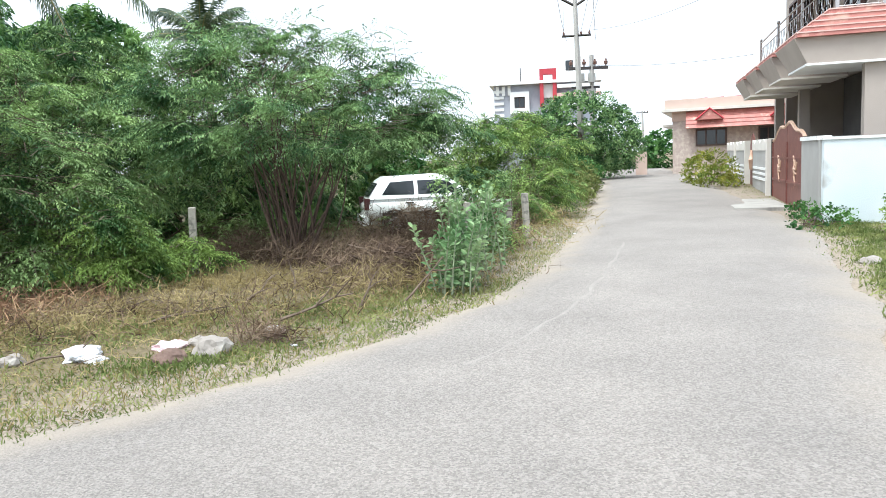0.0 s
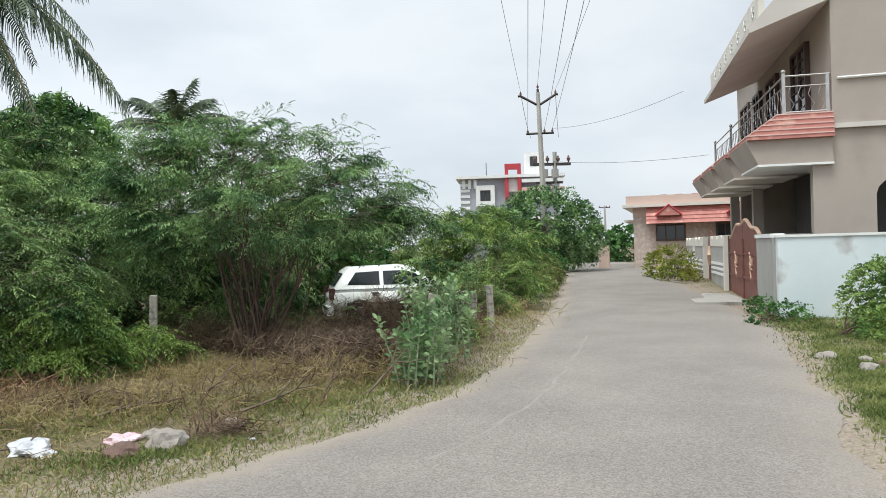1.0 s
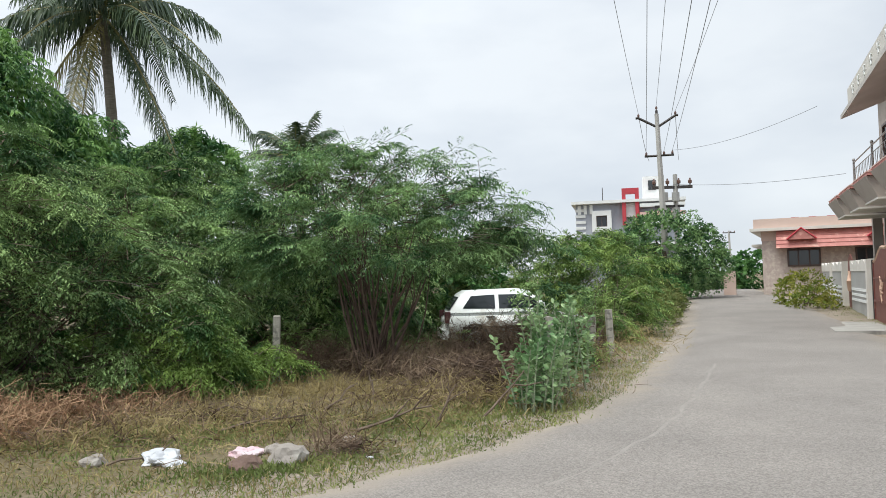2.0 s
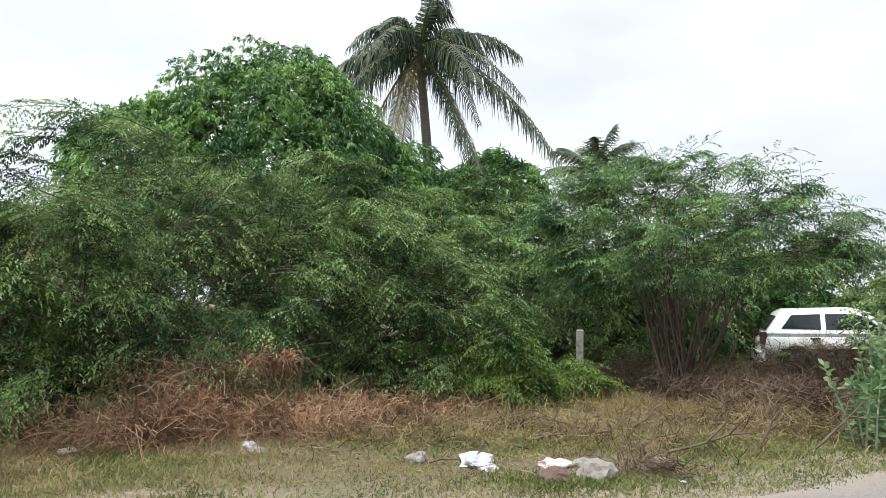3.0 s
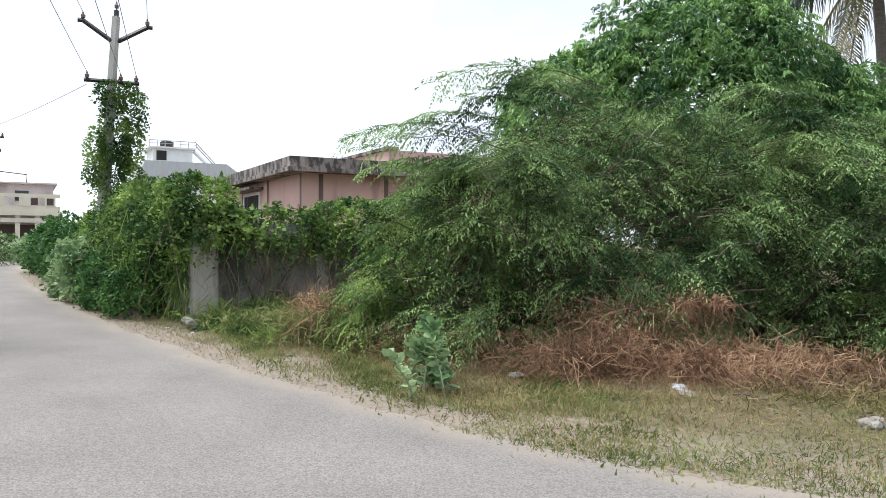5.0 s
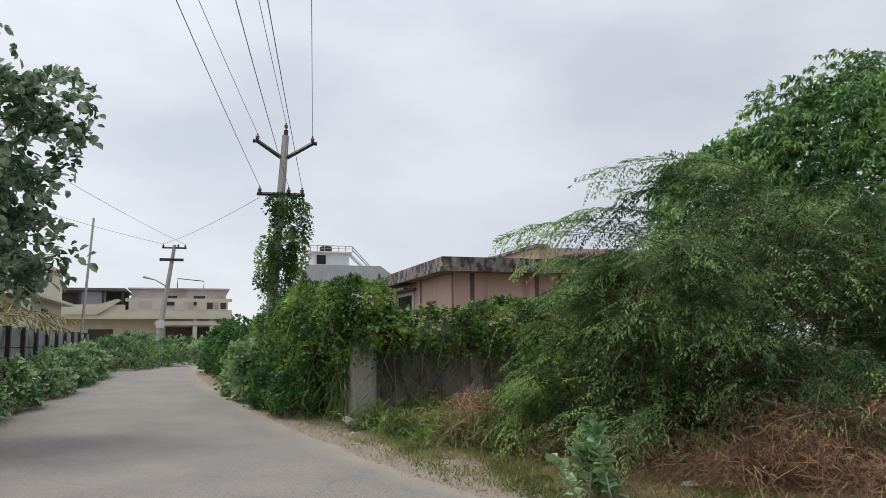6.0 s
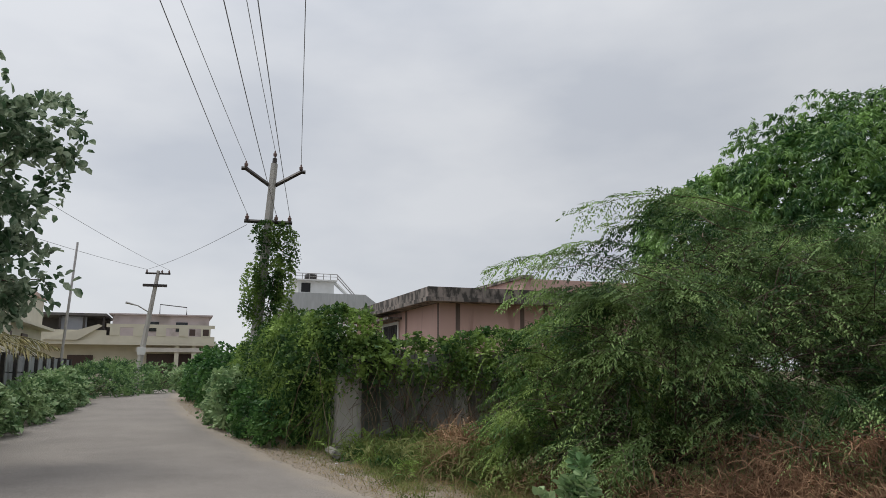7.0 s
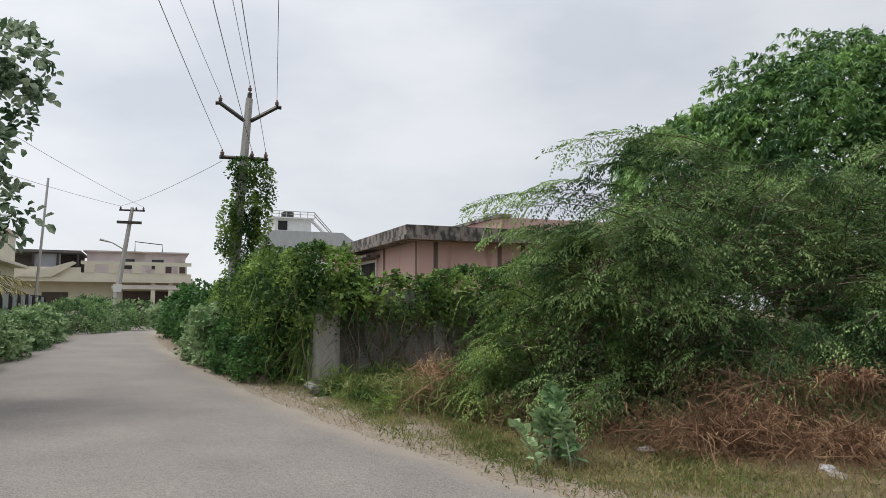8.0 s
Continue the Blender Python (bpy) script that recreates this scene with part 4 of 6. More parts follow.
def utility_pole(base, top, turn, label, z0=None, v_arm=True, v_z=0.75, arm_z=1.95, span=0.78):
    """A tapered concrete pole with a V cross-arm and a straight one below. turn: heading of the arms."""
    zg = ground_height(*base[:2]) - 0.3
    p = thing("utility_pole", pose(base[0], base[1], zg), label, "utility pole", "poles along the road")
    d = np.array([top[0] - base[0], top[1] - base[1], top[2] - zg])
    bm = bmesh.new()
    tube(bm, [(0, 0, 0), tuple(d)], [0.17, 0.09], 4)
    part("shaft", bm, M["pole"], p)
    c, s = math.cos(radians(turn)), math.sin(radians(turn))
    tips = []
    def at(off, dz):
        k = (d[2] - dz) / d[2]
        return np.array([d[0] * k + c * off, d[1] * k + s * off, d[2] - dz])
    if v_arm:
        for sg in (-1, 1):
            a, b = at(0.08 * sg, v_z), at(span * sg, v_z - 0.42)
            part("cross_arm", tube(bmesh.new(), [tuple(a), tuple(b), tuple(at((span + 0.12) * sg, v_z - 0.42))], 0.055, 4), M["iron"], p, "raised iron cross arm")
            tips.append(at(span * sg, v_z - 0.42))
        part("top_pin", tube(bmesh.new(), [tuple(at(0, v_z)), tuple(at(0, -0.15))], 0.06, 6), M["iron"], p)
        tips.append(at(0, -0.15))
    part("cross_arm", tube(bmesh.new(), [tuple(at(-0.62, arm_z)), tuple(at(0.62, arm_z))], 0.05, 4), M["iron"], p, "dark iron cross arm")
    tips += [at(-0.55, arm_z), at(0.55, arm_z), at(0.2, arm_z)]
    for t in tips:
        b = bmesh.new()
        insulator(b, *t)
        part("insulator", b, M["porcelain"], p)
    return p, [t + np.array([base[0], base[1], zg + 0.2]) for t in tips]


pole_a, tips_a = utility_pole((5.95, 33.6), (5.72, 33.65, 8.55), -10, "concrete utility pole with iron cross arms beside the road", v_z=0.55, arm_z=1.85)
pole_b, tips_b = utility_pole((-20.03, 1.72), (-20.0, 2.17, 7.05), 85, "creeper-covered concrete utility pole with V cross arm", v_z=0.6, arm_z=1.6, span=0.72)
pole_c, tips_c = utility_pole((-42.1, -2.0), (-42.1, -1.12, 6.75), 88, "leaning concrete utility pole at the end of the road", v_arm=False, arm_z=0.15, span=0.6)
pole_d, tips_d = utility_pole((21.0, 82), (20.9, 82, 5.9), -10, "far utility pole against the sky", v_arm=False, arm_z=0.2)
pole_p, tips_p = utility_pole((13.0, -3.6), (13.0, -3.6, 8.0), 80, "concrete utility pole carrying the line on past the bend", v_z=0.6, arm_z=1.7, span=1.5)
pole_q, tips_q = utility_pole((-1.4, -14.5), (-1.4, -14.5, 8.6), -10, "concrete utility pole carrying the line on past the bend", v_z=0.6, arm_z=1.7, span=2.2)
part("lower_arm", boxes((-0.16, 0.16, 0.15, 1.35, 5.75, 5.87)), M["iron"], pole_c)
part("street_light", tube(bmesh.new(), [(0, 0.52, 4.4), (0.3, 0.0, 4.7), (0.35, -0.6, 4.85)], [0.03, 0.03, 0.07], 6), M["steel"], pole_c)
part("notice_plate", boxes((0.1, 0.16, 0.1, 0.5, 2.2, 2.6)), M["white"], pole_c)

# transformer structure behind the first pole
tf = thing("transformer_pole", on_ground(6.25, 35.2), "double pole with transformer switchgear beside the road", "utility pole")
for x in (-0.15, 0.45):
    part("shaft", tube(bmesh.new(), [(x, 0, -0.3), (x, 0, 5.6)], [0.14, 0.1], 4), M["pole"], tf)
pieces("cross_arm", M["iron"], tf, (-0.6, 1.2, -0.06, 0.06, 4.95, 5.08), (-0.5, 0.8, -0.06, 0.06, 4.1, 4.2))
for x, z in ((-0.1, 4.25), (-0.1, 3.55), (0.4, 4.25), (0.4, 3.55)):
    part("switch", tube(bmesh.new(), [(x, -0.25, z + 0.1), (x, -0.25, z + 0.5)], 0.17, 8), M["greywall"], tf)
for x in (-0.5, 0.1, 0.6, 1.1):
    b = bmesh.new()
    insulator(b, x, 0, 5.08, 1.7)
    part("insulator", b, M["porcelain"], tf)


def wire(a, b, sag, r=0.008, name="overhead_wire", label="thin sagging overhead wire between poles"):
    a, b = np.array(a, float), np.array(b, float)
    bm = bmesh.new()
    tube(bm, [tuple(a + (b - a) * s - np.array([0, 0, 4 * sag * s * (1 - s)])) for s in np.linspace(0, 1, 22)], r, 4)
    return tagged(part(name, bm, M["wire"]), label, "wire", "overhead wires")


for i, j in enumerate((0, 1, 2, 3, 4, 5)):
    wire(tips_a[j], tips_q[j], 0.45 + 0.12 * (i % 3), 0.007)
for i, j in enumerate((0, 1, 2, 3, 4, 5)):
    wire(tips_b[j], tips_p[j], 0.3 + 0.09 * (i % 3), 0.0065)
wire(tips_a[0], (7.6, 48, 8.6), 0.3, 0.012)
wire(tips_a[1], (9.4, 48, 8.6), 0.3, 0.012)
wire(tips_a[4], (8.3, 22.5, 6.2), 0.25, 0.007)
wire((6.6, 35.2, 5.6), (10.2, 25.5, 4.6), 0.15, 0.008)
wire(tips_b[3] - np.array([0, 0, 0.3]), tips_c[0], 0.12, 0.008)
wire(tips_c[0], (-30, -5.5, 6.4), 0.06, 0.008)
wire(tips_c[1], (-26.0, -4.3, 6.9), 0.08, 0.008)
wire((11.5, 24.2, 6.0), (8.2, 17.2, 4.6), 0.15, 0.006)
lp = thing("lamp_pole", on_ground(-33.0, -4.35), "slim grey steel pole behind the panel wall", "pole")
part("shaft", tube(bmesh.new(), [(0, 0, -0.2), (0.0, 0.35, 6.2)], [0.06, 0.045], 7), M["steel"], lp)


# ---- the parked car ----
def parked_car():
    c = thing("car", pose(-0.35, 16.3, 0.06, 0, 0, 12) @ Matrix.Scale(0.92, 4), "dusty white hatchback parked in the scrub", "car")
    W = 0.74
    # side outline of body and cabin: x forward, z up
    low = [(-1.62, 0.30), (-1.68, 0.55), (-1.64, 0.78), (-1.55, 0.84), (0.75, 0.84), (1.45, 0.70), (1.66, 0.60), (1.68, 0.32), (1.3, 0.22), (-1.3, 0.22)]
    bm = prism(bmesh.new(), low, "y", -W, W)
    bmesh.ops.bevel(bm, geom=[e for e in bm.edges], offset=0.075, segments=4, affect="EDGES")
    part("body", bm, M["carpaint"], c, smooth=True)
    cab = [(-1.58, 0.835), (-1.30, 1.22), (-1.15, 1.30), (0.05, 1.32), (0.25, 1.27), (0.82, 0.835)]
    bm = bmesh.new()
    rings = []
    for y, k in ((-W + 0.02, 0.0), (-W + 0.14, 1.0), (W - 0.14, 1.0), (W - 0.02, 0.0)):
        rings.append([bm.verts.new((x * (1 - 0.0 * k), (-W + 0.03 + 0.14 * max(0, (z - 0.835) / 0.48)) * (1 if y < 0 else -1) if k == 0 else (-W + 0.20) * (1 if y < 0 else -1), z if k == 0 else min(1.34, z + (0.02 if z > 1.0 else 0)))) for x, z in cab])
    for r, s in zip(rings, rings[1:]):
        for k in range(len(cab) - 1):
            bm.faces.new((r[k], r[k + 1], s[k + 1], s[k]))
    bm.faces.new(rings[0][::-1])
    bm.faces.new(rings[-1])
    bmesh.ops.bevel(bm, geom=[e for e in bm.edges if len(e.link_faces) == 2 and e.calc_face_angle(0) > 0.5], offset=0.05, segments=3, affect="EDGES")
    part("cabin", bm, M["carpaint"], c, smooth=True)
    for sg in (-1, 1):
        def y_at(z):
            return sg * (W - 0.03 - 0.14 * (z - 0.835) / 0.48 + 0.006)
        for pts in ([(-1.28, 0.93), (-1.08, 1.2), (-0.55, 1.22), (-0.55, 0.91)], [(-0.46, 0.91), (-0.46, 1.22), (0.05, 1.22), (0.28, 1.15), (0.55, 0.91)]):
            bm = bmesh.new()
            vs = [bm.verts.new((x, y_at(z), z)) for x, z in pts]
            vi = [bm.verts.new((x, y_at(z) - sg * 0.02, z)) for x, z in pts]
            bm.faces.new(vs)
            bm.faces.new(vi[::-1])
            for k in range(len(pts)):
                bm.faces.new((vs[k], vs[(k + 1) % len(pts)], vi[(k + 1) % len(pts)], vi[k]))
            part("side_window", bm, M["glass"], c)
        part("door_handle", boxes((-0.75, -0.58, sg * W + 0.0, sg * W + sg * 0.025, 0.72, 0.75)), M["rubber"], c)
        part("body_strip", boxes((-1.3, 1.2, sg * W, sg * W + sg * 0.012, 0.48, 0.53)), M["rubber"], c)
        part("tail_light", boxes((-1.68, -1.56, sg * (W - 0.2), sg * (W - 0.005), 0.62, 0.86)), M["lamp_red"], c, "red tail lamp")
        part("mirror", boxes((0.55, 0.68, sg * (W + 0.0), sg * (W + 0.13), 0.88, 0.99)), M["carpaint"], c)
        for x in (-1.02, 1.05):
            w = part("wheel", tube(bmesh.new(), [(x, sg * (W - 0.16), 0.27), (x, sg * (W + 0.012), 0.27)], [0.26, 0.26], 18), M["rubber"], c)
            part("rim", tube(bmesh.new(), [(x, sg * (W + 0.002), 0.27), (x, sg * (W + 0.022), 0.27)], [0.17, 0.15], 12), M["steel"], w)
            part("wheel_arch", tube(bmesh.new(), [(x + 0.31 * math.cos(a), sg * (W + 0.004), 0.27 + 0.31 * math.sin(a)) for a in np.linspace(0, math.pi, 9)], 0.02, 4), M["rubber"], w)
    part("rear_window", prism(bmesh.new(), [(-1.55, 0.90), (-1.35, 1.18), (-1.37, 1.19), (-1.575, 0.91)], "y", -0.48, 0.48), M["glass"], c)
    part("rear_bumper", boxes((-1.74, -1.6, -W + 0.03, W - 0.03, 0.26, 0.46)), M["carpaint"], c)
    return c


parked_car()


# ---- fence posts ----
M["old_post"] = material("old_post_concrete", (0.42, 0.385, 0.33), (0.30, 0.28, 0.24), 6, 0.95, 0.5, 60, spots=(0.11, 0.105, 0.095), spot_scale=7, spot_at=0.6)


def fence_post(x, y, h, lean, w=0.11):
    bm = boxes((-w / 2, w / 2, -w / 2, w / 2, -0.15, h))
    bmesh.ops.bevel(bm, geom=[e for e in bm.edges], offset=0.012, segments=1, affect="EDGES")
    o = part("fence_post", bm, M["old_post"])
    o.matrix_world = on_ground(x, y) @ pose(0, 0, 0, lean, lean * 0.6, 15)
    return tagged(o, "short weathered concrete fence post in the scrub", "fence post", "fence posts")


for x, y, h, ln in ((-3.88, 11.3, 1.02, 3), (1.04, 13.45, 0.80, 2), (1.45, 14.2, 0.85, -2), (0.27, 11.05, 0.95, 1)):
    fence_post(x, y, h, ln)

# ---- vegetation helpers ----
UP = np.array([0, 0, 1.0])


def oval_quads(P, D, L, W, rng, fold=0.18):
    """Broad oval leaves in two halves folded along the midrib."""
    D = unit(D)
    S = unit(np.cross(D, rng.normal(size=D.shape) * 0.6 + UP))
    N = np.cross(S, D)
    L, W = np.broadcast_to(L, D.shape[:-1])[..., None], np.broadcast_to(W, D.shape[:-1])[..., None]
    T = P + D * L - N * L * 0.08
    a, b = P + D * L * 0.3 + N * W * fold, P + D * L * 0.72 + N * W * fold
    h1 = np.stack([P, a + S * W * 0.46, b + S * W * 0.42, T], -2)
    h2 = np.stack([P, T, b - S * W * 0.42, a - S * W * 0.46], -2)
    return np.stack([h1, h2], -3).reshape(-1, 4, 3)


def ribbons(C, D, length, width, seg, rng, droop=0.5, jit=0.12):
    """Thin bent stalks made of flat strips."""
    m = len(C)
    D = unit(D)
    ln = (length * rng.uniform(0.5, 1.4, m))[:, None, None]
    s = np.linspace(0, 1, seg + 1)[None, :, None]
    P = C[:, None, :] + D[:, None, :] * ln * s - UP * ln * droop * s ** 2 + rng.normal(size=(m, seg + 1, 3)) * jit * ln * s * 0.5
    S = unit(np.cross(D, rng.normal(size=(m, 3))))[:, None, :] * width * (1.15 - s)
    a, b = P + S, P - S
    return np.stack([a[:, :-1], a[:, 1:], b[:, 1:], b[:, :-1]], -2).reshape(-1, 4, 3)


def boughs(C, D, length, ns, spray, k, L, W, rng, droop=0.5):
    """Arching boughs with flat two-ranked sprays of narrow leaflets; gives leaves and the bare axes."""
    m = len(C)
    D = unit(D)
    ln = (length * (rng.uniform(0.65, 1.3, m) if m > 1 else np.ones(1)))[:, None, None]
    s = 0.18 + 0.82 * (np.arange(ns)[None, :, None] + rng.uniform(0, 0.8, (m, ns, 1))) / ns
    axis = D[:, None, :] * ln
    P = C[:, None, :] + axis * s - UP * ln * droop * s ** 2
    T = unit(axis - 2 * UP * ln * droop * s)
    side = unit(np.cross(T, UP + rng.normal(size=(m, 1, 3)) * 0.45))
    sg = np.where(np.arange(ns)[None, :, None] % 2, 1.0, -1.0)
    sd = T * 0.9 + side * sg * 0.75 + rng.normal(size=(m, ns, 3)) * 0.08
    keep = rng.random((m, ns)) > 0.06
    leaves = sprays(P[keep], sd[keep], spray, k, L, W, rng, droop=0.35, spread=0.8, down=0.25, tumble=0.3, jit=0.1)
    t = np.linspace(0, 1, 5)[None, :, None]
    A = C[:, None, :] + axis * t - UP * ln * droop * t ** 2
    w = side[:, :1] * 0.007 * (1.2 - t)
    axes = np.stack([(A + w)[:, :-1], (A + w)[:, 1:], (A - w)[:, 1:], (A - w)[:, :-1]], -2).reshape(-1, 4, 3)
    return leaves, axes


def tiers(P, D, per, length, rng):
    """Starts and ways of boughs that fan out in flat shelves, shelf above shelf."""
    m = len(P)
    h = unit(D * np.array([1, 1, 0.15]) + rng.normal(size=D.shape) * 0.12)
    wide = 1.0 + 1.7 * np.clip(D[:, 2:3], 0, 1)
    a = np.linspace(-1, 1, per)[None, :] * wide + rng.normal(size=(m, per)) * 0.18
    c, s = np.cos(a), np.sin(a)
    x = h[:, 0:1] * c - h[:, 1:2] * s
    y = h[:, 0:1] * s + h[:, 1:2] * c
    z = np.broadcast_to(0.22 + 0.35 * D[:, 2:3], a.shape) + rng.normal(size=(m, per)) * 0.08
    way = unit(np.stack([x, y, z], -1))
    start = P[:, None, :] - way * length * 0.45 + rng.normal(size=(m, per, 3)) * 0.05
    return start.reshape(-1, 3), way.reshape(-1, 3)


def mesquite(name, lobes, density, label, base, seed, stems=10, mat="mesquite", leaf=(0.066, 0.02), length=1.1, ns=10, spray=0.29, k=8, per=6, gap=0.24, droop=0.42, core=26, floor=0.1, rough=0.42, extra=(), fan=0.72, stool=0.24):
    """A thorny mesquite: thin stems from one stool, arching boughs of feathery leaflets."""
    rng = np.random.default_rng(seed)
    lob = np.array(lobes, float)
    z0 = ground_height(*base)
    shift = np.array([base[0], base[1], z0])
    root = thing(name, pose(*shift), label, "tree" if "tree" in name else "bush", "mesquite thickets")
    P, D = lumps(lob, density, rng, gap=gap, floor=floor + z0, rough=rough, inside=0.8)
    C, B = tiers(P, D, per, length, rng)
    V, X = boughs(C, B, length, ns, spray, k, leaf[0], leaf[1], rng, droop)
    for (c, d, ln) in extra:
        v, x = boughs(np.array([c], float), np.array([d], float), ln, int(ns * ln / length * 2.2), spray * 0.9, k + 1, leaf[0], leaf[1] * 1.1, rng, 0.42)
        V, X = np.concatenate([V, v]), np.concatenate([X, x])
    if core:
        inner = lob.copy()
        inner[:, 3:6] *= 0.68
        Pi, Di = lumps(inner, core, rng, gap=0.8, floor=floor + z0)
        wild = unit(Di + rng.normal(size=Di.shape) * 0.8)
        V = np.concatenate([V, sprays(Pi, wild, 0.5, 9, leaf[0] * 1.1, leaf[1] * 1.2, rng, down=0.3, tumble=0.4, jit=0.12)])
        # the bare dead twigs that fill the inside
        dead = ribbons(Pi, wild + rng.normal(size=Pi.shape) * 0.7, 0.7, 0.006, 3, rng, 0.2)
        part("dead_twig", quads("dead_twig", dead[dead[:, :, 2].min(1) > z0 - 0.02] - shift), M["bark"], root)["kind"] = "stuff"
    V = V[V[:, :, 2].min(1) > z0 - 0.02]
    part("crown", quads("crown", V - shift), M[mat], root)
    part("branchlet", quads("branchlet", X - shift), M["twig"], root)["kind"] = "stuff"
    bm = bmesh.new()
    idx = rng.choice(len(P), min(len(P), stems), replace=False)
    for j in idx:
        limbs(bm, (rng.normal() * stool, rng.normal() * stool * 0.7, -0.05), [(P[j] - shift) * np.array([fan, fan, 0.9])], 0.022, rng, bend=0.16, sides=5, n=6)
    part("trunk", bm, M["bark"], root)
    return root


def leafy(name, lobes, density, mat, leaf, k, spray, label, base, seed, trunk_r=0.0, droop=0.5, gap=0.5, floor=0.05, spread=0.8, stems=9, category="bush", rough=0.25, oval=False, core=True, group="", hang=0.18):
    """A bush or tree of leafy twigs over a body of lobes."""
    rng = np.random.default_rng(seed)
    z0 = ground_height(*base)
    root = thing(name, pose(base[0], base[1], z0), label, category, group)
    shift = np.array([base[0], base[1], z0])
    lob = np.array(lobes, float)
    P, D = lumps(lob, density, rng, gap=gap, floor=floor + z0, rough=rough, inside=0.82)
    D = unit(D + rng.normal(size=D.shape) * 0.4)
    if oval:
        m = len(P)
        s = (np.arange(k)[None, :, None] + rng.uniform(0, 1, (m, k, 1))) / k
        Q = P[:, None, :] + D[:, None, :] * spray * s - UP * spray * droop * s ** 2
        dd = D[:, None, :] * 0.5 + unit(rng.normal(size=(m, k, 3))) * spread + UP * -0.15
        V = oval_quads(Q.reshape(-1, 3), dd.reshape(-1, 3), leaf[0] * rng.uniform(0.6, 1.2, m * k), leaf[1] * rng.uniform(0.7, 1.2, m * k), rng)
    else:
        V = sprays(P, D, spray, k, leaf[0], leaf[1], rng, droop=droop, spread=spread, down=hang)
    if core:
        inner = lob.copy()
        inner[:, 3:6] *= 0.82
        Pi, Di = lumps(inner, density * 0.6, rng, gap=0.8, floor=floor + z0)
        V = np.concatenate([V, sprays(Pi, Di, spray, 4, leaf[0] * 1.4, leaf[1] * 2.0, rng)])
    V = V[V[:, :, 2].min(1) > z0 - 0.03]
    part("crown" if trunk_r else "foliage", quads("foliage", V - shift), M[mat], root)
    bm = bmesh.new()
    idx = rng.choice(len(P), min(len(P), stems), replace=False)
    if trunk_r:
        top = lob[0][:3] - shift
        tube(bm, [(0, 0, -0.1), (0.05, 0.02, top[2] * 0.3), (top[0] * 0.4, top[1] * 0.4, top[2] * 0.6), tuple(top * 0.9)], [trunk_r * 1.25, trunk_r, trunk_r * 0.8, trunk_r * 0.4], 8)
        limbs(bm, (top[0] * 0.3, top[1] * 0.3, top[2] * 0.55), [P[j] - shift for j in idx], trunk_r * 0.4, rng)
    else:
        for j in idx:
            limbs(bm, (rng.normal() * 0.15, rng.normal() * 0.15, -0.05), [(P[j] - shift)], 0.016, rng, bend=0.08, sides=4, n=4)
    part("trunk" if trunk_r else "stem", bm, M["bark"], root)
    return root



# ---- the mesquite thicket beside the bend ----
def arch(s, e):
    """A long arching bough from s to its drooping tip e."""
    v = np.array(e, float) - np.array(s, float)
    ln = float(np.linalg.norm(v)) * 1.2
    return (s, tuple(v + UP * 0.42 * ln), ln)


mesquite("mesquite_bush", [(-8.7, 5.9, 1.6, 1.3, 1.2, 1.75), (-8.3, 7.3, 2.1, 1.6, 1.5, 2.0), (-9.0, 5.6, 1.9, 0.9, 0.8, 0.9)], 3.6,
         "wide mesquite thicket with arching green sprays", (-8.9, 6.6), 2, gap=0.12, rough=0.62, core=40, floor=0.3,
         extra=[arch((-7.0, 6.2, 3.4), (-8.1, 4.65, 3.45)), arch((-7.3, 5.9, 3.3), (-7.8, 5.15, 3.65)), arch((-7.45, 5.65, 3.1), (-7.95, 5.0, 3.35)), arch((-7.5, 5.6, 2.6), (-8.6, 3.65, 2.75)), arch((-7.5, 5.55, 2.8), (-8.3, 4.3, 3.05)),
                arch((-7.6, 5.4, 2.6), (-8.55, 3.9, 2.6)), arch((-7.7, 5.3, 2.3), (-8.7, 3.9, 2.4)), arch((-7.9, 5.2, 2.2), (-8.75, 4.2, 2.5)), arch((-7.3, 6.3, 3.2), (-7.9, 4.9, 3.25))])
mesquite("mesquite_bush", [(-9.5, 5.2, 1.1, 0.9, 0.8, 1.2), (-9.9, 5.6, 1.8, 0.8, 0.7, 0.7)], 3.4, "yellow-green mesquite growth beside the thicket", (-9.9, 5.4), 72, mat="mesquite_bright", gap=0.3)
mesquite("mesquite_bush", [(-7.5, 9.2, 1.9, 1.6, 1.6, 1.95), (-6.3, 10.3, 1.15, 1.5, 1.3, 1.5), (-9.6, 9.0, 2.2, 1.7, 1.7, 2.2), (-7.3, 12.2, 1.7, 1.9, 1.9, 1.9), (-6.4, 9.5, 1.0, 1.2, 0.9, 1.0)], 2.7,
         "tall tangled mesquite thicket, dark inside", (-7.8, 10.2), 3, gap=0.12, rough=0.62, core=30, floor=0.3)
mesquite("mesquite_bush", [(-5.35, 10.5, 0.5, 1.35, 0.8, 0.85), (-4.5, 11.3, 0.2, 0.9, 0.6, 0.5)], 5.0,
         "low spreading bright green mesquite growth", (-5.2, 11.5), 4, stems=6, mat="creeper", length=0.7, core=26)
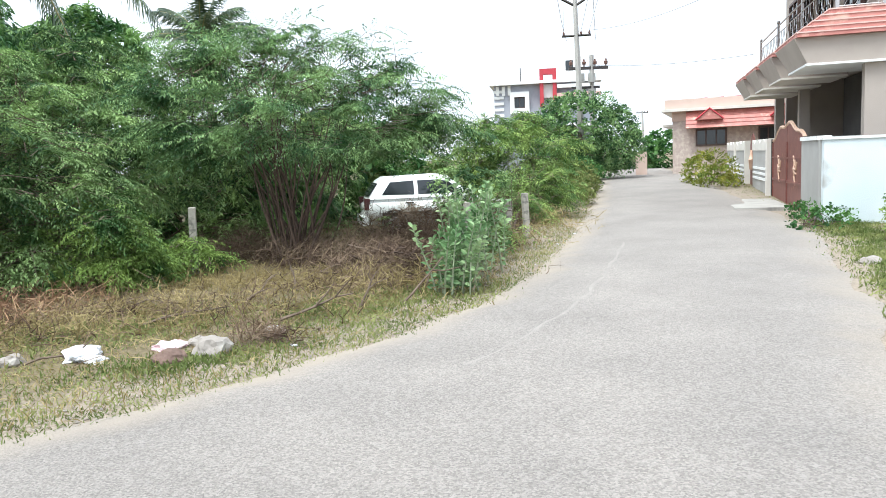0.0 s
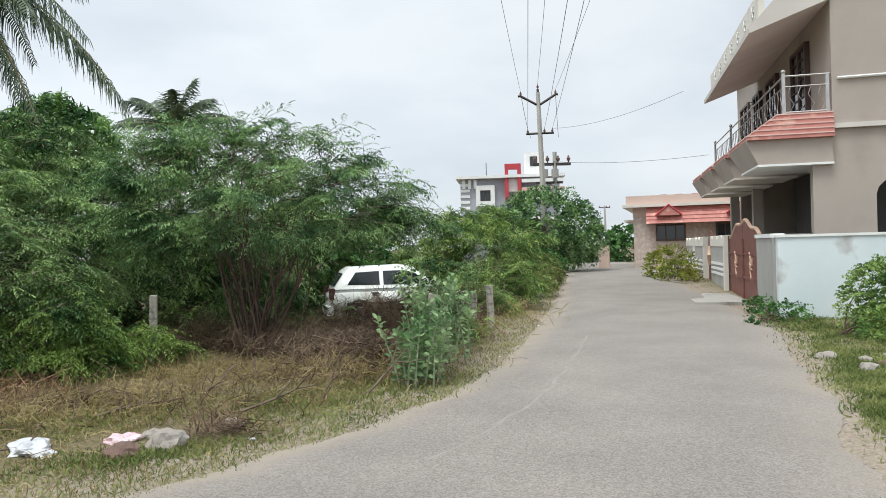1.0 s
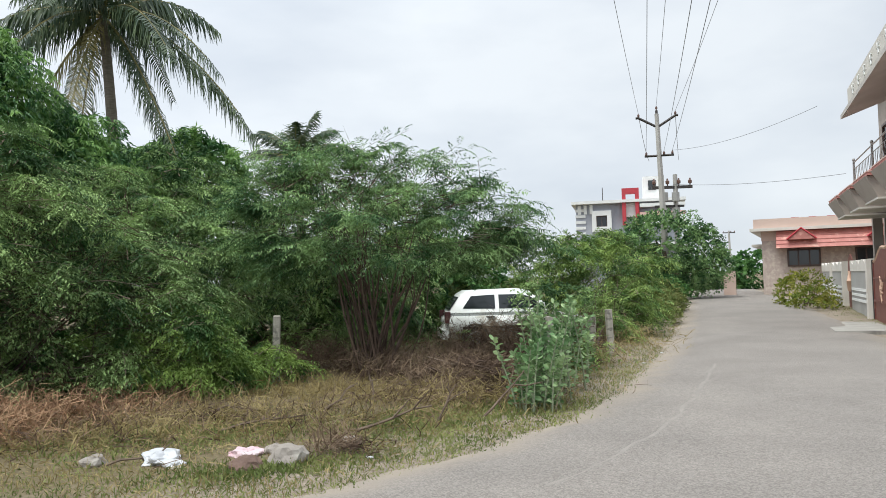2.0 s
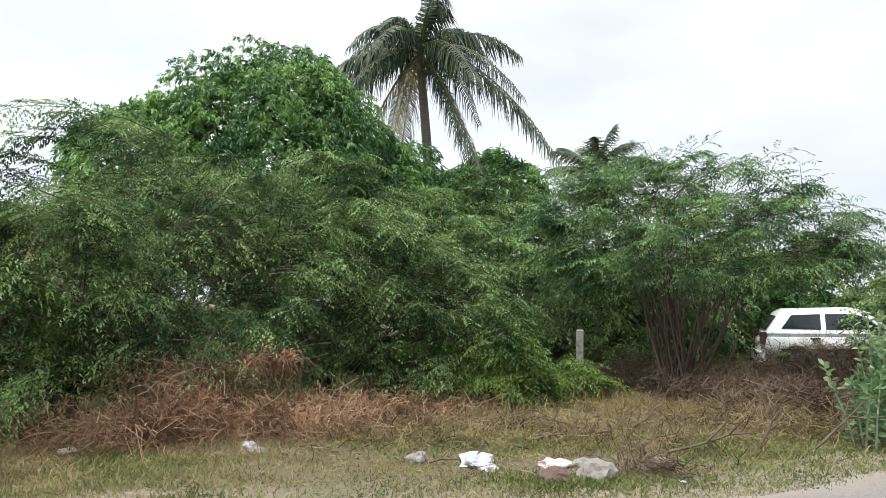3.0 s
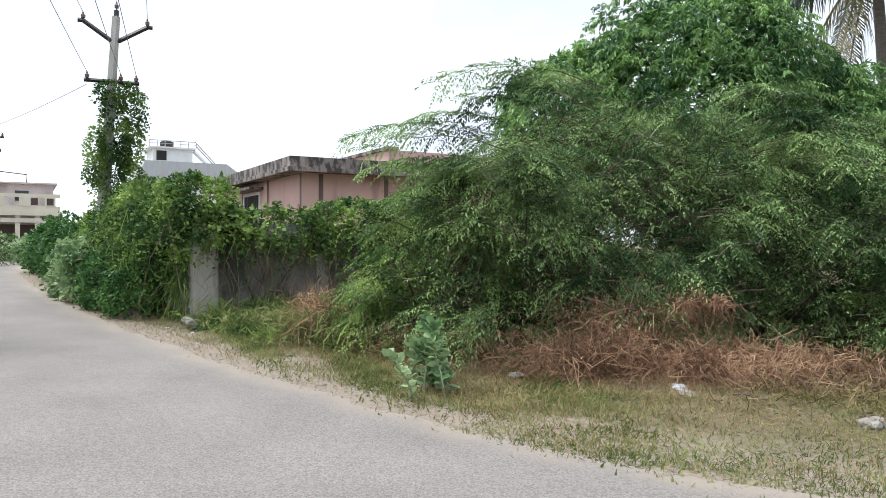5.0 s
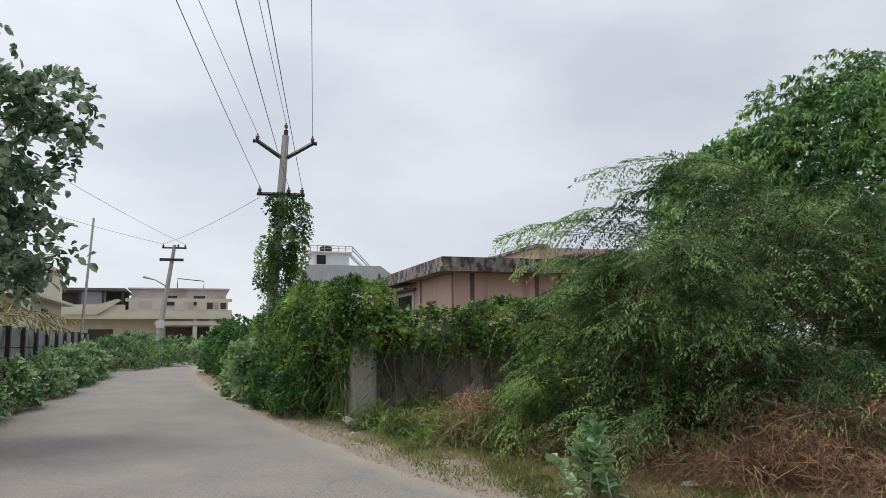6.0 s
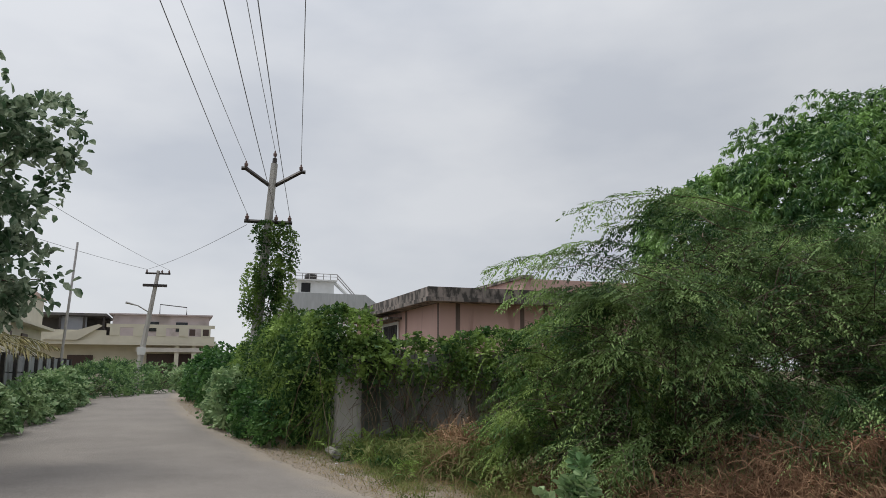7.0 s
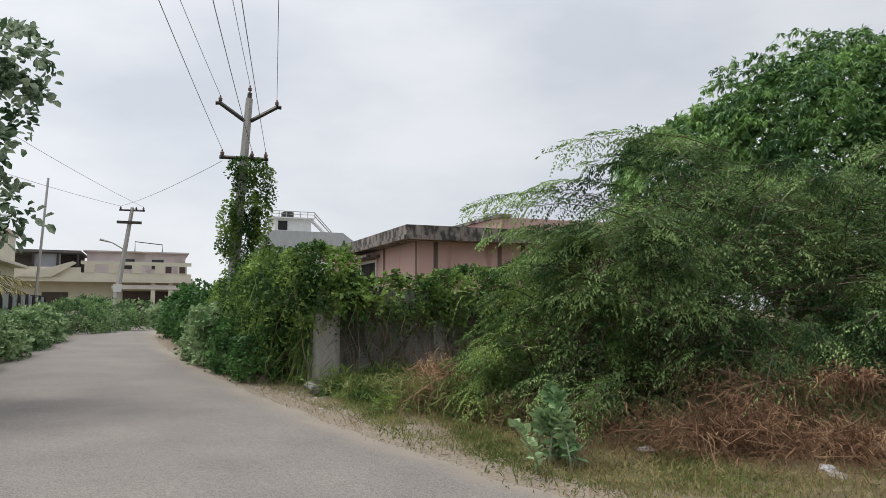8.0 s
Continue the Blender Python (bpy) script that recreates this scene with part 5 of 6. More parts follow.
mesquite("mesquite_tree", [(-2.4, 12.5, 2.7, 2.0, 1.4, 1.0), (-3.6, 12.9, 2.65, 1.3, 1.3, 1.0), (-1.3, 12.7, 2.5, 1.1, 1.1, 0.7)], 2.7,
         "multi-stemmed mesquite tree with a feathery spreading crown", (-2.45, 11.95), 5, stems=40, fan=0.45, stool=0.17, mat="mesquite_dull", gap=0.42, core=14, floor=1.0, droop=0.1, rough=0.5, leaf=(0.075, 0.02), k=7, per=7,
         extra=[arch((-1.2, 12.5, 2.5), (0.1, 12.5, 2.6)), arch((-0.9, 12.6, 2.1), (0.3, 12.6, 2.1)), arch((-1.6, 12.3, 2.9), (-0.5, 12.2, 3.1)), arch((-2.4, 12.3, 3.1), (-1.4, 12.2, 3.6)), arch((-0.7, 12.9, 1.9), (0.7, 12.9, 1.9)), arch((-3.0, 12.3, 3.2), (-2.4, 12.2, 3.75)), arch((-2.2, 12.2, 3.2), (-1.9, 12.1, 3.8)), arch((-3.4, 12.4, 3.2), (-3.3, 12.2, 3.7)), arch((-1.9, 12.3, 2.9), (-0.9, 12.3, 3.45)), arch((-2.8, 12.3, 3.3), (-2.0, 12.2, 3.9))])
mesquite("mesquite_bush", [(-5.8, 15.4, 2.0, 2.0, 1.5, 1.9), (-8.2, 14.8, 2.2, 2.1, 1.7, 2.2), (-3.6, 16.4, 1.8, 2.0, 1.5, 1.7), (-6.6, 13.2, 1.6, 1.1, 1.1, 1.7), (-4.5, 14.7, 2.1, 1.3, 0.9, 1.6), (-4.9, 18.2, 2.0, 3.0, 1.4, 2.1), (-8.0, 17.5, 2.4, 2.4, 1.4, 2.4)], 1.15,
         "dense mesquite thicket behind the fence line", (-5.6, 15.6), 6, leaf=(0.11, 0.034), k=5, core=14)
mesquite("mesquite_bush", [(-0.6, 21.4, 1.6, 2.4, 1.4, 1.5), (1.4, 21.8, 1.6, 1.7, 1.4, 1.4), (2.6, 23.5, 1.7, 1.5, 1.4, 1.25), (-3.4, 21, 1.6, 2.4, 1.8, 1.6), (1.9, 18.3, 0.7, 0.8, 1.0, 0.75)], 2.5,
         "low mesquite scrub behind the parked car", (0.3, 21.2), 7, mat="mesquite_bright", leaf=(0.11, 0.034), ns=8, k=6, core=14)
mesquite("mesquite_bush", [(1.0, 12.9, 0.45, 0.4, 0.5, 0.45), (0.6, 14.3, 0.45, 0.5, 0.5, 0.45), (1.7, 17.4, 0.7, 0.8, 0.7, 0.75)], 4, "small mesquite shrub growing before the car", (1.0, 13.2), 71, mat="mesquite_bright", length=0.7, core=26, stems=6)

leafy("car_creeper", [(-0.4, 15.15, 0.98, 0.3, 0.22, 0.22), (0.1, 15.15, 1.0, 0.4, 0.3, 0.36), (0.65, 15.2, 0.9, 0.5, 0.35, 0.5), (-0.6, 15.0, 0.42, 0.7, 0.22, 0.3), (0.4, 15.1, 0.5, 0.5, 0.3, 0.5)], 95, "mesquite", (0.07, 0.04), 5, 0.25, "scrubby creeper climbing over the parked car's front", (0.5, 15.3), 74, core=False, gap=0.2, rough=0.45)
leafy("background_thicket", [(-13.0, 9.2, 1.0, 1.6, 1.3, 1.3), (-11.2, 11.0, 1.1, 1.7, 1.4, 1.4), (-8.7, 12.5, 1.1, 1.6, 1.4, 1.4), (-12.6, 7.2, 0.9, 0.8, 1.0, 1.1), (-6.2, 17.0, 1.2, 2.2, 1.2, 1.4), (-2.5, 18.8, 1.2, 2.0, 1.0, 1.4)], 16, "broad", (0.16, 0.08), 5, 0.4, "dense dark undergrowth behind the thicket", (-11.0, 10.6), 73, core=True, gap=0.8)
leafy("mango_tree", [(-12.0, 13.3, 4.6, 2.9, 2.6, 2.8), (-9.7, 14.6, 3.4, 1.9, 1.9, 1.8), (-14.2, 11.8, 4.2, 2.0, 2.0, 2.1), (-10.9, 12.2, 3.8, 1.7, 1.4, 1.7)], 64, "mango", (0.15, 0.038), 6, 0.15,
      "broad dense mango tree with glossy drooping leaves", (-11.7, 13.8), 8, trunk_r=0.2, droop=0.9, category="tree", gap=0.62, rough=0.26, floor=0.5, hang=0.75)
leafy("mango_tree", [(-11.0, 23.4, 5.0, 1.9, 1.7, 1.45), (-13.4, 24.5, 4.6, 1.9, 1.7, 1.6)], 28, "mango", (0.24, 0.06), 6, 0.25,
      "mango tree top showing behind the thicket", (-11.4, 23.6), 9, trunk_r=0.18, category="tree", floor=0.5, hang=0.7)
leafy("roadside_tree", [(5.6, 32.3, 2.7, 1.9, 1.6, 1.5), (7.0, 32.4, 2.2, 1.2, 1.4, 1.35), (4.3, 31.8, 2.1, 1.3, 1.3, 1.2)], 44, "mesquite_dull", (0.11, 0.06), 5, 0.3,
      "round broad-leaved tree beside the utility pole", (5.7, 32.2), 10, trunk_r=0.14, category="tree", floor=0.4, oval=True)
leafy("teak_tree", [(-13.8, -3.5, 5.0, 0.8, 0.7, 1.0), (-14.0, -2.35, 5.75, 0.4, 0.35, 0.3), (-14.0, -2.6, 4.85, 0.7, 0.65, 0.5), (-13.8, -3.2, 6.5, 0.5, 0.5, 0.6), (-14.1, -1.95, 4.15, 0.35, 0.3, 0.3), (-13.7, -2.9, 4.1, 0.6, 0.6, 0.35), (-13.9, -2.6, 3.3, 0.6, 0.7, 0.35), (-13.9, -3.4, 2.9, 0.7, 0.6, 0.5), (-13.3, -4.2, 4.0, 0.9, 0.8, 1.2), (-13.2, -4.3, 6.2, 0.8, 0.7, 0.9)], 40, "teak", (0.20, 0.12), 5, 0.35,
      "young teak tree with large pale leaves and flower sprays", (-13.2, -4.0), 14, trunk_r=0.09, category="tree", floor=1.6, oval=True, gap=0.08, rough=0.6, core=False, spread=1.0, droop=0.7)


def coconut_palm(base, crown, frond, n, seed, label, dry=2, sag=1.0, hang=1.0):
    rng = np.random.default_rng(seed)
    z0 = ground_height(*base)
    root = thing("coconut_palm", pose(base[0], base[1], z0), label, "palm tree")
    top = np.array([crown[0] - base[0], crown[1] - base[1], crown[2] - z0])
    bm = bmesh.new()
    tube(bm, [tuple(top * np.array([s ** 1.6, s ** 1.6, s])) for s in np.linspace(0, 1, 12)], [0.2 - 0.08 * s for s in np.linspace(0, 1, 12)], 9)
    part("trunk", bm, M["palm_bark"], root)
    for f in range(n):
        az = 2.4 * f + rng.uniform(-0.25, 0.25)
        up = 1.15 - (1.7 if sag > 0.8 else 1.1) * (f / n) + rng.uniform(-0.15, 0.15)
        old = f >= n - dry
        if old:
            up = -0.75
        h = np.array([math.cos(az), math.sin(az), 0])
        d = unit(h * math.cos(up) + np.array([0, 0, math.sin(up)]))
        ln = frond * rng.uniform(0.85, 1.1)
        s = np.linspace(0, 1, 72)[:, None]
        rib = top + d * ln * s + np.array([0, 0, -1]) * ln * sag * (0.6 + 0.3 * rng.random()) * s ** 2.0
        T = unit(np.gradient(rib, axis=0))
        side = unit(np.cross(T, np.array([0, 0, 1.0])))
        V = []
        for sg in (1, -1):
            out = T * 0.6 + side * sg * 0.9 + np.array([0, 0, -0.35]) + rng.normal(size=T.shape) * 0.12
            dd = T * 0.4 + side * sg * 0.3 + np.array([0, 0, -1.2 * hang]) + rng.normal(size=T.shape) * 0.14
            L = ln * 0.24 * np.sin(np.pi * np.clip(s[:, 0] * 0.8 + 0.14, 0, 1)) ** 0.6 * rng.uniform(0.8, 1.1, len(s))
            # each leaflet leaves the rib sideways, then hangs
            knee = rib + unit(out) * (L * 0.33)[:, None]
            wide = T * 0.028
            tip = knee + unit(dd) * (L * 0.75)[:, None]
            V.append(np.stack([rib - wide * 0.6, rib + wide * 0.6, knee + wide, knee - wide], -2)[6:])
            V.append(np.stack([knee - wide, knee + wide, tip + wide * 0.15, tip - wide * 0.15], -2)[6:])
        fr = part("frond", quads("frond", np.concatenate(V)), M["palm_dry" if old and f % 2 else "palm"], root)
        bm = bmesh.new()
        tube(bm, [tuple(p) for p in rib[::8]], [0.035 * (1 - 0.85 * i / 9) + 0.004 for i in range(len(rib[::8]))], 4)
        part("midrib", bm, M["palm_dry"], fr)
    return root



coconut_palm((-11.0, 19.4), (-11.3, 19.05, 8.9), 4.1, 27, 12, "tall coconut palm with drooping ragged fronds", dry=4)
coconut_palm((-10.7, 34.8), (-10.9, 34.5, 7.5), 3.2, 17, 13, "small coconut palm far behind the scrub", dry=1, sag=0.45, hang=0.35)

coconut_palm((-17.0, -6.4), (-16.8, -5.9, 3.7), 2.7, 14, 15, "young coconut palm behind the panel wall", dry=2)

# dry palm fronds hanging over the panel wall
def dry_frond(x, y, z, az, ln, seed):
    rng = np.random.default_rng(seed)
    s = np.linspace(0, 1, 40)[:, None]
    h = np.array([math.cos(az), math.sin(az), 0.25])
    rib = h * ln * s - UP * ln * 0.35 * s ** 2
    T = unit(np.gradient(rib, axis=0))
    side = unit(np.cross(T, UP))
    V = [leaf_quads(rib, T * 0.6 + side * g * 0.7 - UP * 0.5 + rng.normal(size=T.shape) * 0.12, ln * 0.3 * np.sin(np.pi * np.clip(s[:, 0] * 0.85 + 0.12, 0, 1)) ** 0.6, 0.045, rng, 0.02) for g in (1, -1)]
    o = part("palm_frond", quads("frond", np.concatenate(V)), M["palm_dry"])
    o.matrix_world = pose(x, y, z)
    tagged(o, "dry yellow palm frond drooping over the wall", "palm frond")
    part("midrib", tube(bmesh.new(), [tuple(p) for p in rib[::5]], [0.02 * (1 - i / 9) + 0.004 for i in range(8)], 4), M["palm_dry"], o)


dry_frond(-21.5, -5.4, 2.2, 1.2, 2.6, 41)
dry_frond(-20.5, -5.5, 2.6, 0.9, 2.4, 42)
dry_frond(-23.0, -5.3, 2.4, 1.6, 2.2, 43)

# ---- creepers over the wall and the pole ----
leafy("creeper", [(-14.3, 3.3, 1.85, 0.45, 0.6, 0.3), (-14.3, 4.5, 1.85, 0.45, 0.9, 0.3), (-14.3, 6.0, 1.95, 0.5, 1.0, 0.4), (-14.3, 7.8, 2.15, 0.6, 1.1, 0.6), (-14.6, 3.0, 2.3, 0.6, 0.7, 0.5), (-14.12, 6.0, 1.6, 0.22, 0.9, 0.35), (-14.05, 7.6, 1.2, 0.35, 1.0, 1.0), (-14.1, 3.45, 0.55, 0.3, 0.4, 0.45)], 110, "creeper", (0.075, 0.05), 6, 0.3,
      "leafy green creeper spilling over the concrete wall", (-14.4, 4.0), 20, droop=1.3, category="creeper", oval=True, floor=1.0, gap=0.45)
leafy("creeper", [(-15.6, 2.6, 1.75, 0.9, 0.55, 0.9), (-17.0, 2.5, 1.9, 1.1, 0.6, 0.95), (-18.6, 2.3, 1.7, 1.1, 0.6, 0.95), (-20.3, 2.3, 1.7, 1.2, 0.7, 0.9), (-22.2, 2.2, 1.5, 1.4, 0.7, 0.9)], 72, "creeper", (0.08, 0.052), 6, 0.32,
      "thick creeper mass burying the roadside wall", (-17.2, 2.7), 21, droop=1.0, category="creeper", oval=True, gap=0.3, rough=0.42)
leafy("roadside_shrub", [(-16.2, 2.0, 0.5, 0.9, 0.45, 0.6), (-17.8, 1.75, 0.6, 0.9, 0.5, 0.7)], 60, "broad", (0.085, 0.05), 5, 0.25,
      "weedy green shrub at the edge of the road", (-16.9, 1.95), 22, oval=True, group="roadside shrubs")
leafy("roadside_shrub", [(-19.6, 1.5, 0.8, 0.9, 0.5, 0.8), (-21.2, 1.35, 0.7, 1.0, 0.5, 0.8)], 45, "calotropis", (0.13, 0.08), 5, 0.3,
      "pale-leaved milkweed shrub around the pole's foot", (-20.2, 1.45), 23, oval=True, group="roadside shrubs")
leafy("pole_creeper", [(-20.0, 2.12, 4.4, 0.2, 0.22, 1.1), (-20.0, 2.68, 4.75, 0.08, 0.1, 0.6), (-20.0, 2.55, 4.0, 0.1, 0.14, 0.5), (-20.05, 2.1, 3.3, 0.2, 0.3, 0.8), (-20.0, 2.2, 5.3, 0.22, 0.45, 0.16), (-20.0, 1.7, 3.6, 0.12, 0.12, 0.7), (-20.0, 2.5, 3.0, 0.3, 0.3, 0.5)], 260, "creeper", (0.085, 0.06), 4, 0.18,
      "green creeper climbing the utility pole", (-20.0, 1.9), 24, droop=1.2, category="creeper", oval=True, core=False, floor=2.0, gap=0.35)

# ---- bushes at the ends of the road and along the verges ----
for nm, lobes, dens, mt, lf, k, sp, lab, base, sd in (
    ("roadside_bush", [(7.65, 11.9, 0.6, 0.6, 0.65, 0.65), (8.4, 12.1, 0.6, 0.8, 0.7, 0.65), (7.2, 11.0, 0.25, 0.45, 0.6, 0.3)], 130, "mesquite_bright", (0.05, 0.035), 5, 0.16, "round bright green bush before the blue wall", (6.9, 11.8), 30),
    ("roadside_bush", [(6.7, 13.6, 0.15, 0.5, 0.5, 0.25), (7.3, 15.0, 0.2, 0.4, 1.0, 0.25)], 60, "broad", (0.06, 0.04), 4, 0.18, "low weeds at the foot of the gate wall", (6.7, 13.9), 31),
    ("roadside_bush", [(9.0, 26.3, 0.7, 0.6, 1.6, 0.75), (8.7, 24.6, 0.45, 0.5, 0.8, 0.5)], 28, "yellowing", (0.10, 0.05), 5, 0.3, "dry olive-coloured scrub beside the gates", (9.0, 26.0), 32),
    ("roadside_bush", [(4.3, 25.6, 0.65, 0.6, 1.8, 0.65), (3.3, 21.4, 0.5, 0.5, 1.5, 0.5)], 34, "grass", (0.10, 0.05), 5, 0.28, "yellow-green weeds along the road edge", (4.1, 24.4), 33),
    ("roadside_bush", [(6.2, 36.5, 0.9, 0.8, 2.0, 0.7), (5.0, 29.0, 0.7, 0.7, 1.4, 0.7)], 22, "broad", (0.13, 0.08), 5, 0.3, "green weeds around the foot of the pole", (5.6, 32.0), 34),
    ("far_bush", [(11.0, 47.5, 1.3, 2.6, 1.5, 1.2), (14.5, 49, 1.5, 2.2, 1.5, 1.3), (7.5, 48, 1.6, 2.0, 1.6, 1.5)], 9, "broad", (0.24, 0.13), 5, 0.5, "bushes closing the far bend of the road", (11.0, 47.8), 35),
    ("far_bush", [(-34.5, -3.0, 0.8, 1.8, 1.2, 0.9), (-37.5, -2.6, 0.9, 1.9, 1.9, 0.9), (-31, -3.9, 0.8, 1.2, 0.6, 0.7)], 22, "mesquite_dull", (0.2, 0.045), 6, 0.5, "low feathery bushes at the end of the panel wall", (-34.5, -3.6), 36),
    ("far_bush", [(-40.0, 0.9, 1.0, 1.2, 1.0, 0.8), (-43.5, 1.6, 1.1, 1.6, 1.6, 0.9), (-38, 1.4, 0.9, 1.2, 0.8, 0.8), (-44.5, -0.6, 1.0, 0.8, 1.2, 0.9)], 14, "calotropis", (0.18, 0.10), 5, 0.4, "pale milkweed bushes at the end of the road", (-40.2, 1.1), 37),
    ("far_bush", [(-27.0, 1.6, 1.2, 2.2, 0.8, 1.1), (-31.0, 1.4, 1.2, 2.2, 0.9, 1.1)], 18, "broad", (0.16, 0.09), 5, 0.4, "green shrubs lining the road before the houses", (-28.0, 1.6), 38),
    ("roadside_bush", [(-16.2, -4.0, 0.5, 1.2, 0.4, 0.6), (-19.0, -3.85, 0.5, 1.3, 0.45, 0.65), (-22.0, -3.7, 0.55, 1.4, 0.5, 0.7), (-25.5, -3.55, 0.65, 1.5, 0.5, 0.85), (-28.5, -3.45, 0.7, 1.5, 0.5, 0.9)], 38, "calotropis", (0.14, 0.075), 5, 0.3, "pale-leaved weeds along the panel wall", (-21.5, -4.0), 39),
):
    leafy(nm, lobes, dens, mt, lf, k, sp, lab, base, sd, oval=True, group="roadside bushes")


# ---- milkweed (calotropis) shrubs ----
def calotropis(x, y, stems, height, spread, seed, label, leaf=0.12):
    rng = np.random.default_rng(seed)
    root = thing("milkweed_shrub", on_ground(x, y), label, "shrub", "milkweed shrubs")
    for s in range(stems):
        az, tilt = rng.uniform(0, 2 * math.pi), rng.uniform(0.1, 1.0) * spread
        h = height * rng.uniform(0.6, 1.05)
        b = np.array([rng.normal() * spread * 0.4, rng.normal() * spread * 0.4, 0])
        top = b + np.array([math.cos(az) * tilt, math.sin(az) * tilt, h])
        n = 15
        t = np.linspace(0.1, 1, n)[:, None]
        P = b + (top - b) * t + UP * 0.08 * np.sin(np.pi * t)
        V = []
        for k in (0, 1):
            a = np.arange(n) * 1.57 + k * math.pi + az
            dd = np.stack([np.cos(a), np.sin(a), 0.2 + 0.6 * t[:, 0] ** 2], -1) + rng.normal(size=(n, 3)) * 0.25
            V.append(oval_quads(P, dd, leaf * rng.uniform(0.7, 1.15, n), leaf * 0.62 * rng.uniform(0.8, 1.15, n), rng, 0.12))
        st = part("stem", tube(bmesh.new(), [tuple(b - UP * 0.03), tuple(P[3]), tuple(top)], [0.014, 0.011, 0.006], 5), M["calotropis_stem"], root)
        part("leaves", quads("leaves", np.concatenate(V)), M["calotropis"], st)
    return root


M["calotropis_stem"] = material("milkweed_stem", (0.30, 0.34, 0.22), (0.24, 0.27, 0.17), 8, 0.8)
calotropis(0.08, 8.85, 15, 0.85, 0.36, 51, "tall milkweed shrub with pale oval leaves", 0.095)
calotropis(0.2, 9.5, 18, 1.25, 0.36, 52, "tall milkweed shrub with pale oval leaves", 0.095)
calotropis(0.42, 10.3, 14, 1.2, 0.34, 53, "leafy milkweed shrub beside the fence post", 0.095)
calotropis(0.6, 11.3, 6, 1.0, 0.3, 54, "leafy milkweed shrub beside the fence post")
calotropis(-6.95, 3.72, 11, 0.68, 0.5, 55, "small round milkweed shrub on the grassy verge", 0.125)


# ---- ground cover ----
def band_points(a, b, n, lo, hi, rng, near=14.0, power=1.0):
    """Random places outside the road along edge a, away from edge b."""
    i = rng.integers(0, len(a), n * 3)
    A, W = a[i], unit(a[i] - b[i])
    p = A + W * (lo + (hi - lo) * rng.random((n * 3, 1)) ** power) + rng.normal(size=(n * 3, 2)) * 0.15
    r = np.hypot(p[:, 0], p[:, 1])
    keep = rng.random(n * 3) < np.clip((near / np.maximum(r, 1)) ** 1.5, 0, 1)
    return p[keep][:n]


def even(pts, n):
    q = resample(pts, 3000)
    s = np.r_[0, np.cumsum(np.hypot(*np.diff(q, axis=0).T))]
    u = np.linspace(0, s[-1], n)
    return np.stack([np.interp(u, s, q[:, 0]), np.interp(u, s, q[:, 1])], -1)


def nearest(a, b):
    return np.array([b[np.argmin(((b - p) ** 2).sum(1))] for p in a])


E_IN, E_OUT = even(INNER, 900), even(OUTER, 900)
N_IN, N_OUT = nearest(E_IN, E_OUT), nearest(E_OUT, E_IN)
VEG_RNG = np.random.default_rng(77)


def heights(p):
    return np.array([ground_height(x, y) for x, y in p])


def blades(p, L, W, rng, lean=0.7):
    C = np.c_[p, heights(p) - 0.01]
    D = rng.normal(size=C.shape) * lean + UP
    return leaf_quads(C, D, L * rng.uniform(0.5, 1.4, len(C)), W, rng, 0.15)


def patchy(p, seed, level):
    v = np.array([noise.noise(Vector((x * 0.9 + seed, y * 0.9, seed))) for x, y in p])
    return p[v > level]


g = np.concatenate([patchy(band_points(E_IN, N_IN, 100000, 0.0, 2.4, VEG_RNG, 9, 1.5), 3, -0.4), patchy(band_points(E_OUT, N_OUT, 130000, 0.25, 2.8, VEG_RNG, 9, 0.8), 8, -0.45)])
ed = np.array([np.min(np.hypot(E_IN[:, 0] - x, E_IN[:, 1] - y)) for x, y in g])
g = g[(g[:, 0] > -5.5) | (ed > 0.42) | (VEG_RNG.random(len(g)) < 0.02)]
tagged(part("grass", quads("grass", blades(g, 0.05, 0.010, VEG_RNG, 1.5)), M["grass"]), "short green roadside grass in patches", "grass", kind="stuff")
g = patchy(band_points(E_IN, N_IN, 125000, 0.1, 6.0, VEG_RNG, 11, 0.9), 5, -0.4)
g = g[np.hypot(*(g - np.array([-2.4, 11.9])).T) > 0.3]
tagged(part("dry_grass", quads("dry_grass", blades(g, 0.10, 0.008, VEG_RNG, 2.2)), M["straw"]), "dry straw-coloured grass and weeds", "grass", kind="stuff")


def region(cx, cy, rx, ry, n, turn=0.0):
    a = VEG_RNG.normal(size=(n, 2)) * np.array([rx, ry]) * 0.55
    c, s = math.cos(radians(turn)), math.sin(radians(turn))
    return a @ np.array([[c, s], [-s, c]]) + np.array([cx, cy])


g = np.concatenate([region(6.4, 10.2, 0.8, 2.0, 9000, -18), region(7.2, 13.6, 0.6, 1.6, 5500, -15), region(5.5, 7.6, 0.6, 1.6, 5500, -20), region(4.45, 6.7, 0.32, 1.1, 4500, -26), region(5.15, 8.3, 0.4, 1.0, 4000, -25), region(6.0, 10.4, 0.3, 1.2, 3000, -20), region(-3.5, 7.6, 2.2, 0.9, 5000, 30), region(-0.8, 8.4, 1.4, 0.9, 4000, 40), region(-2.2, 6.15, 0.8, 0.3, 1800, 25), region(-6.0, 4.9, 2.5, 0.5, 3500, -25), region(-8.6, 3.75, 2.0, 0.3, 4000, -12), region(-11.8, 3.15, 2.4, 0.25, 4500, -6)])
tagged(part("verge_weeds", quads("verge_weeds", blades(g, 0.07, 0.018, VEG_RNG, 1.3)), M["grass"]), "low green weeds and coarse grass", "weeds", kind="stuff")


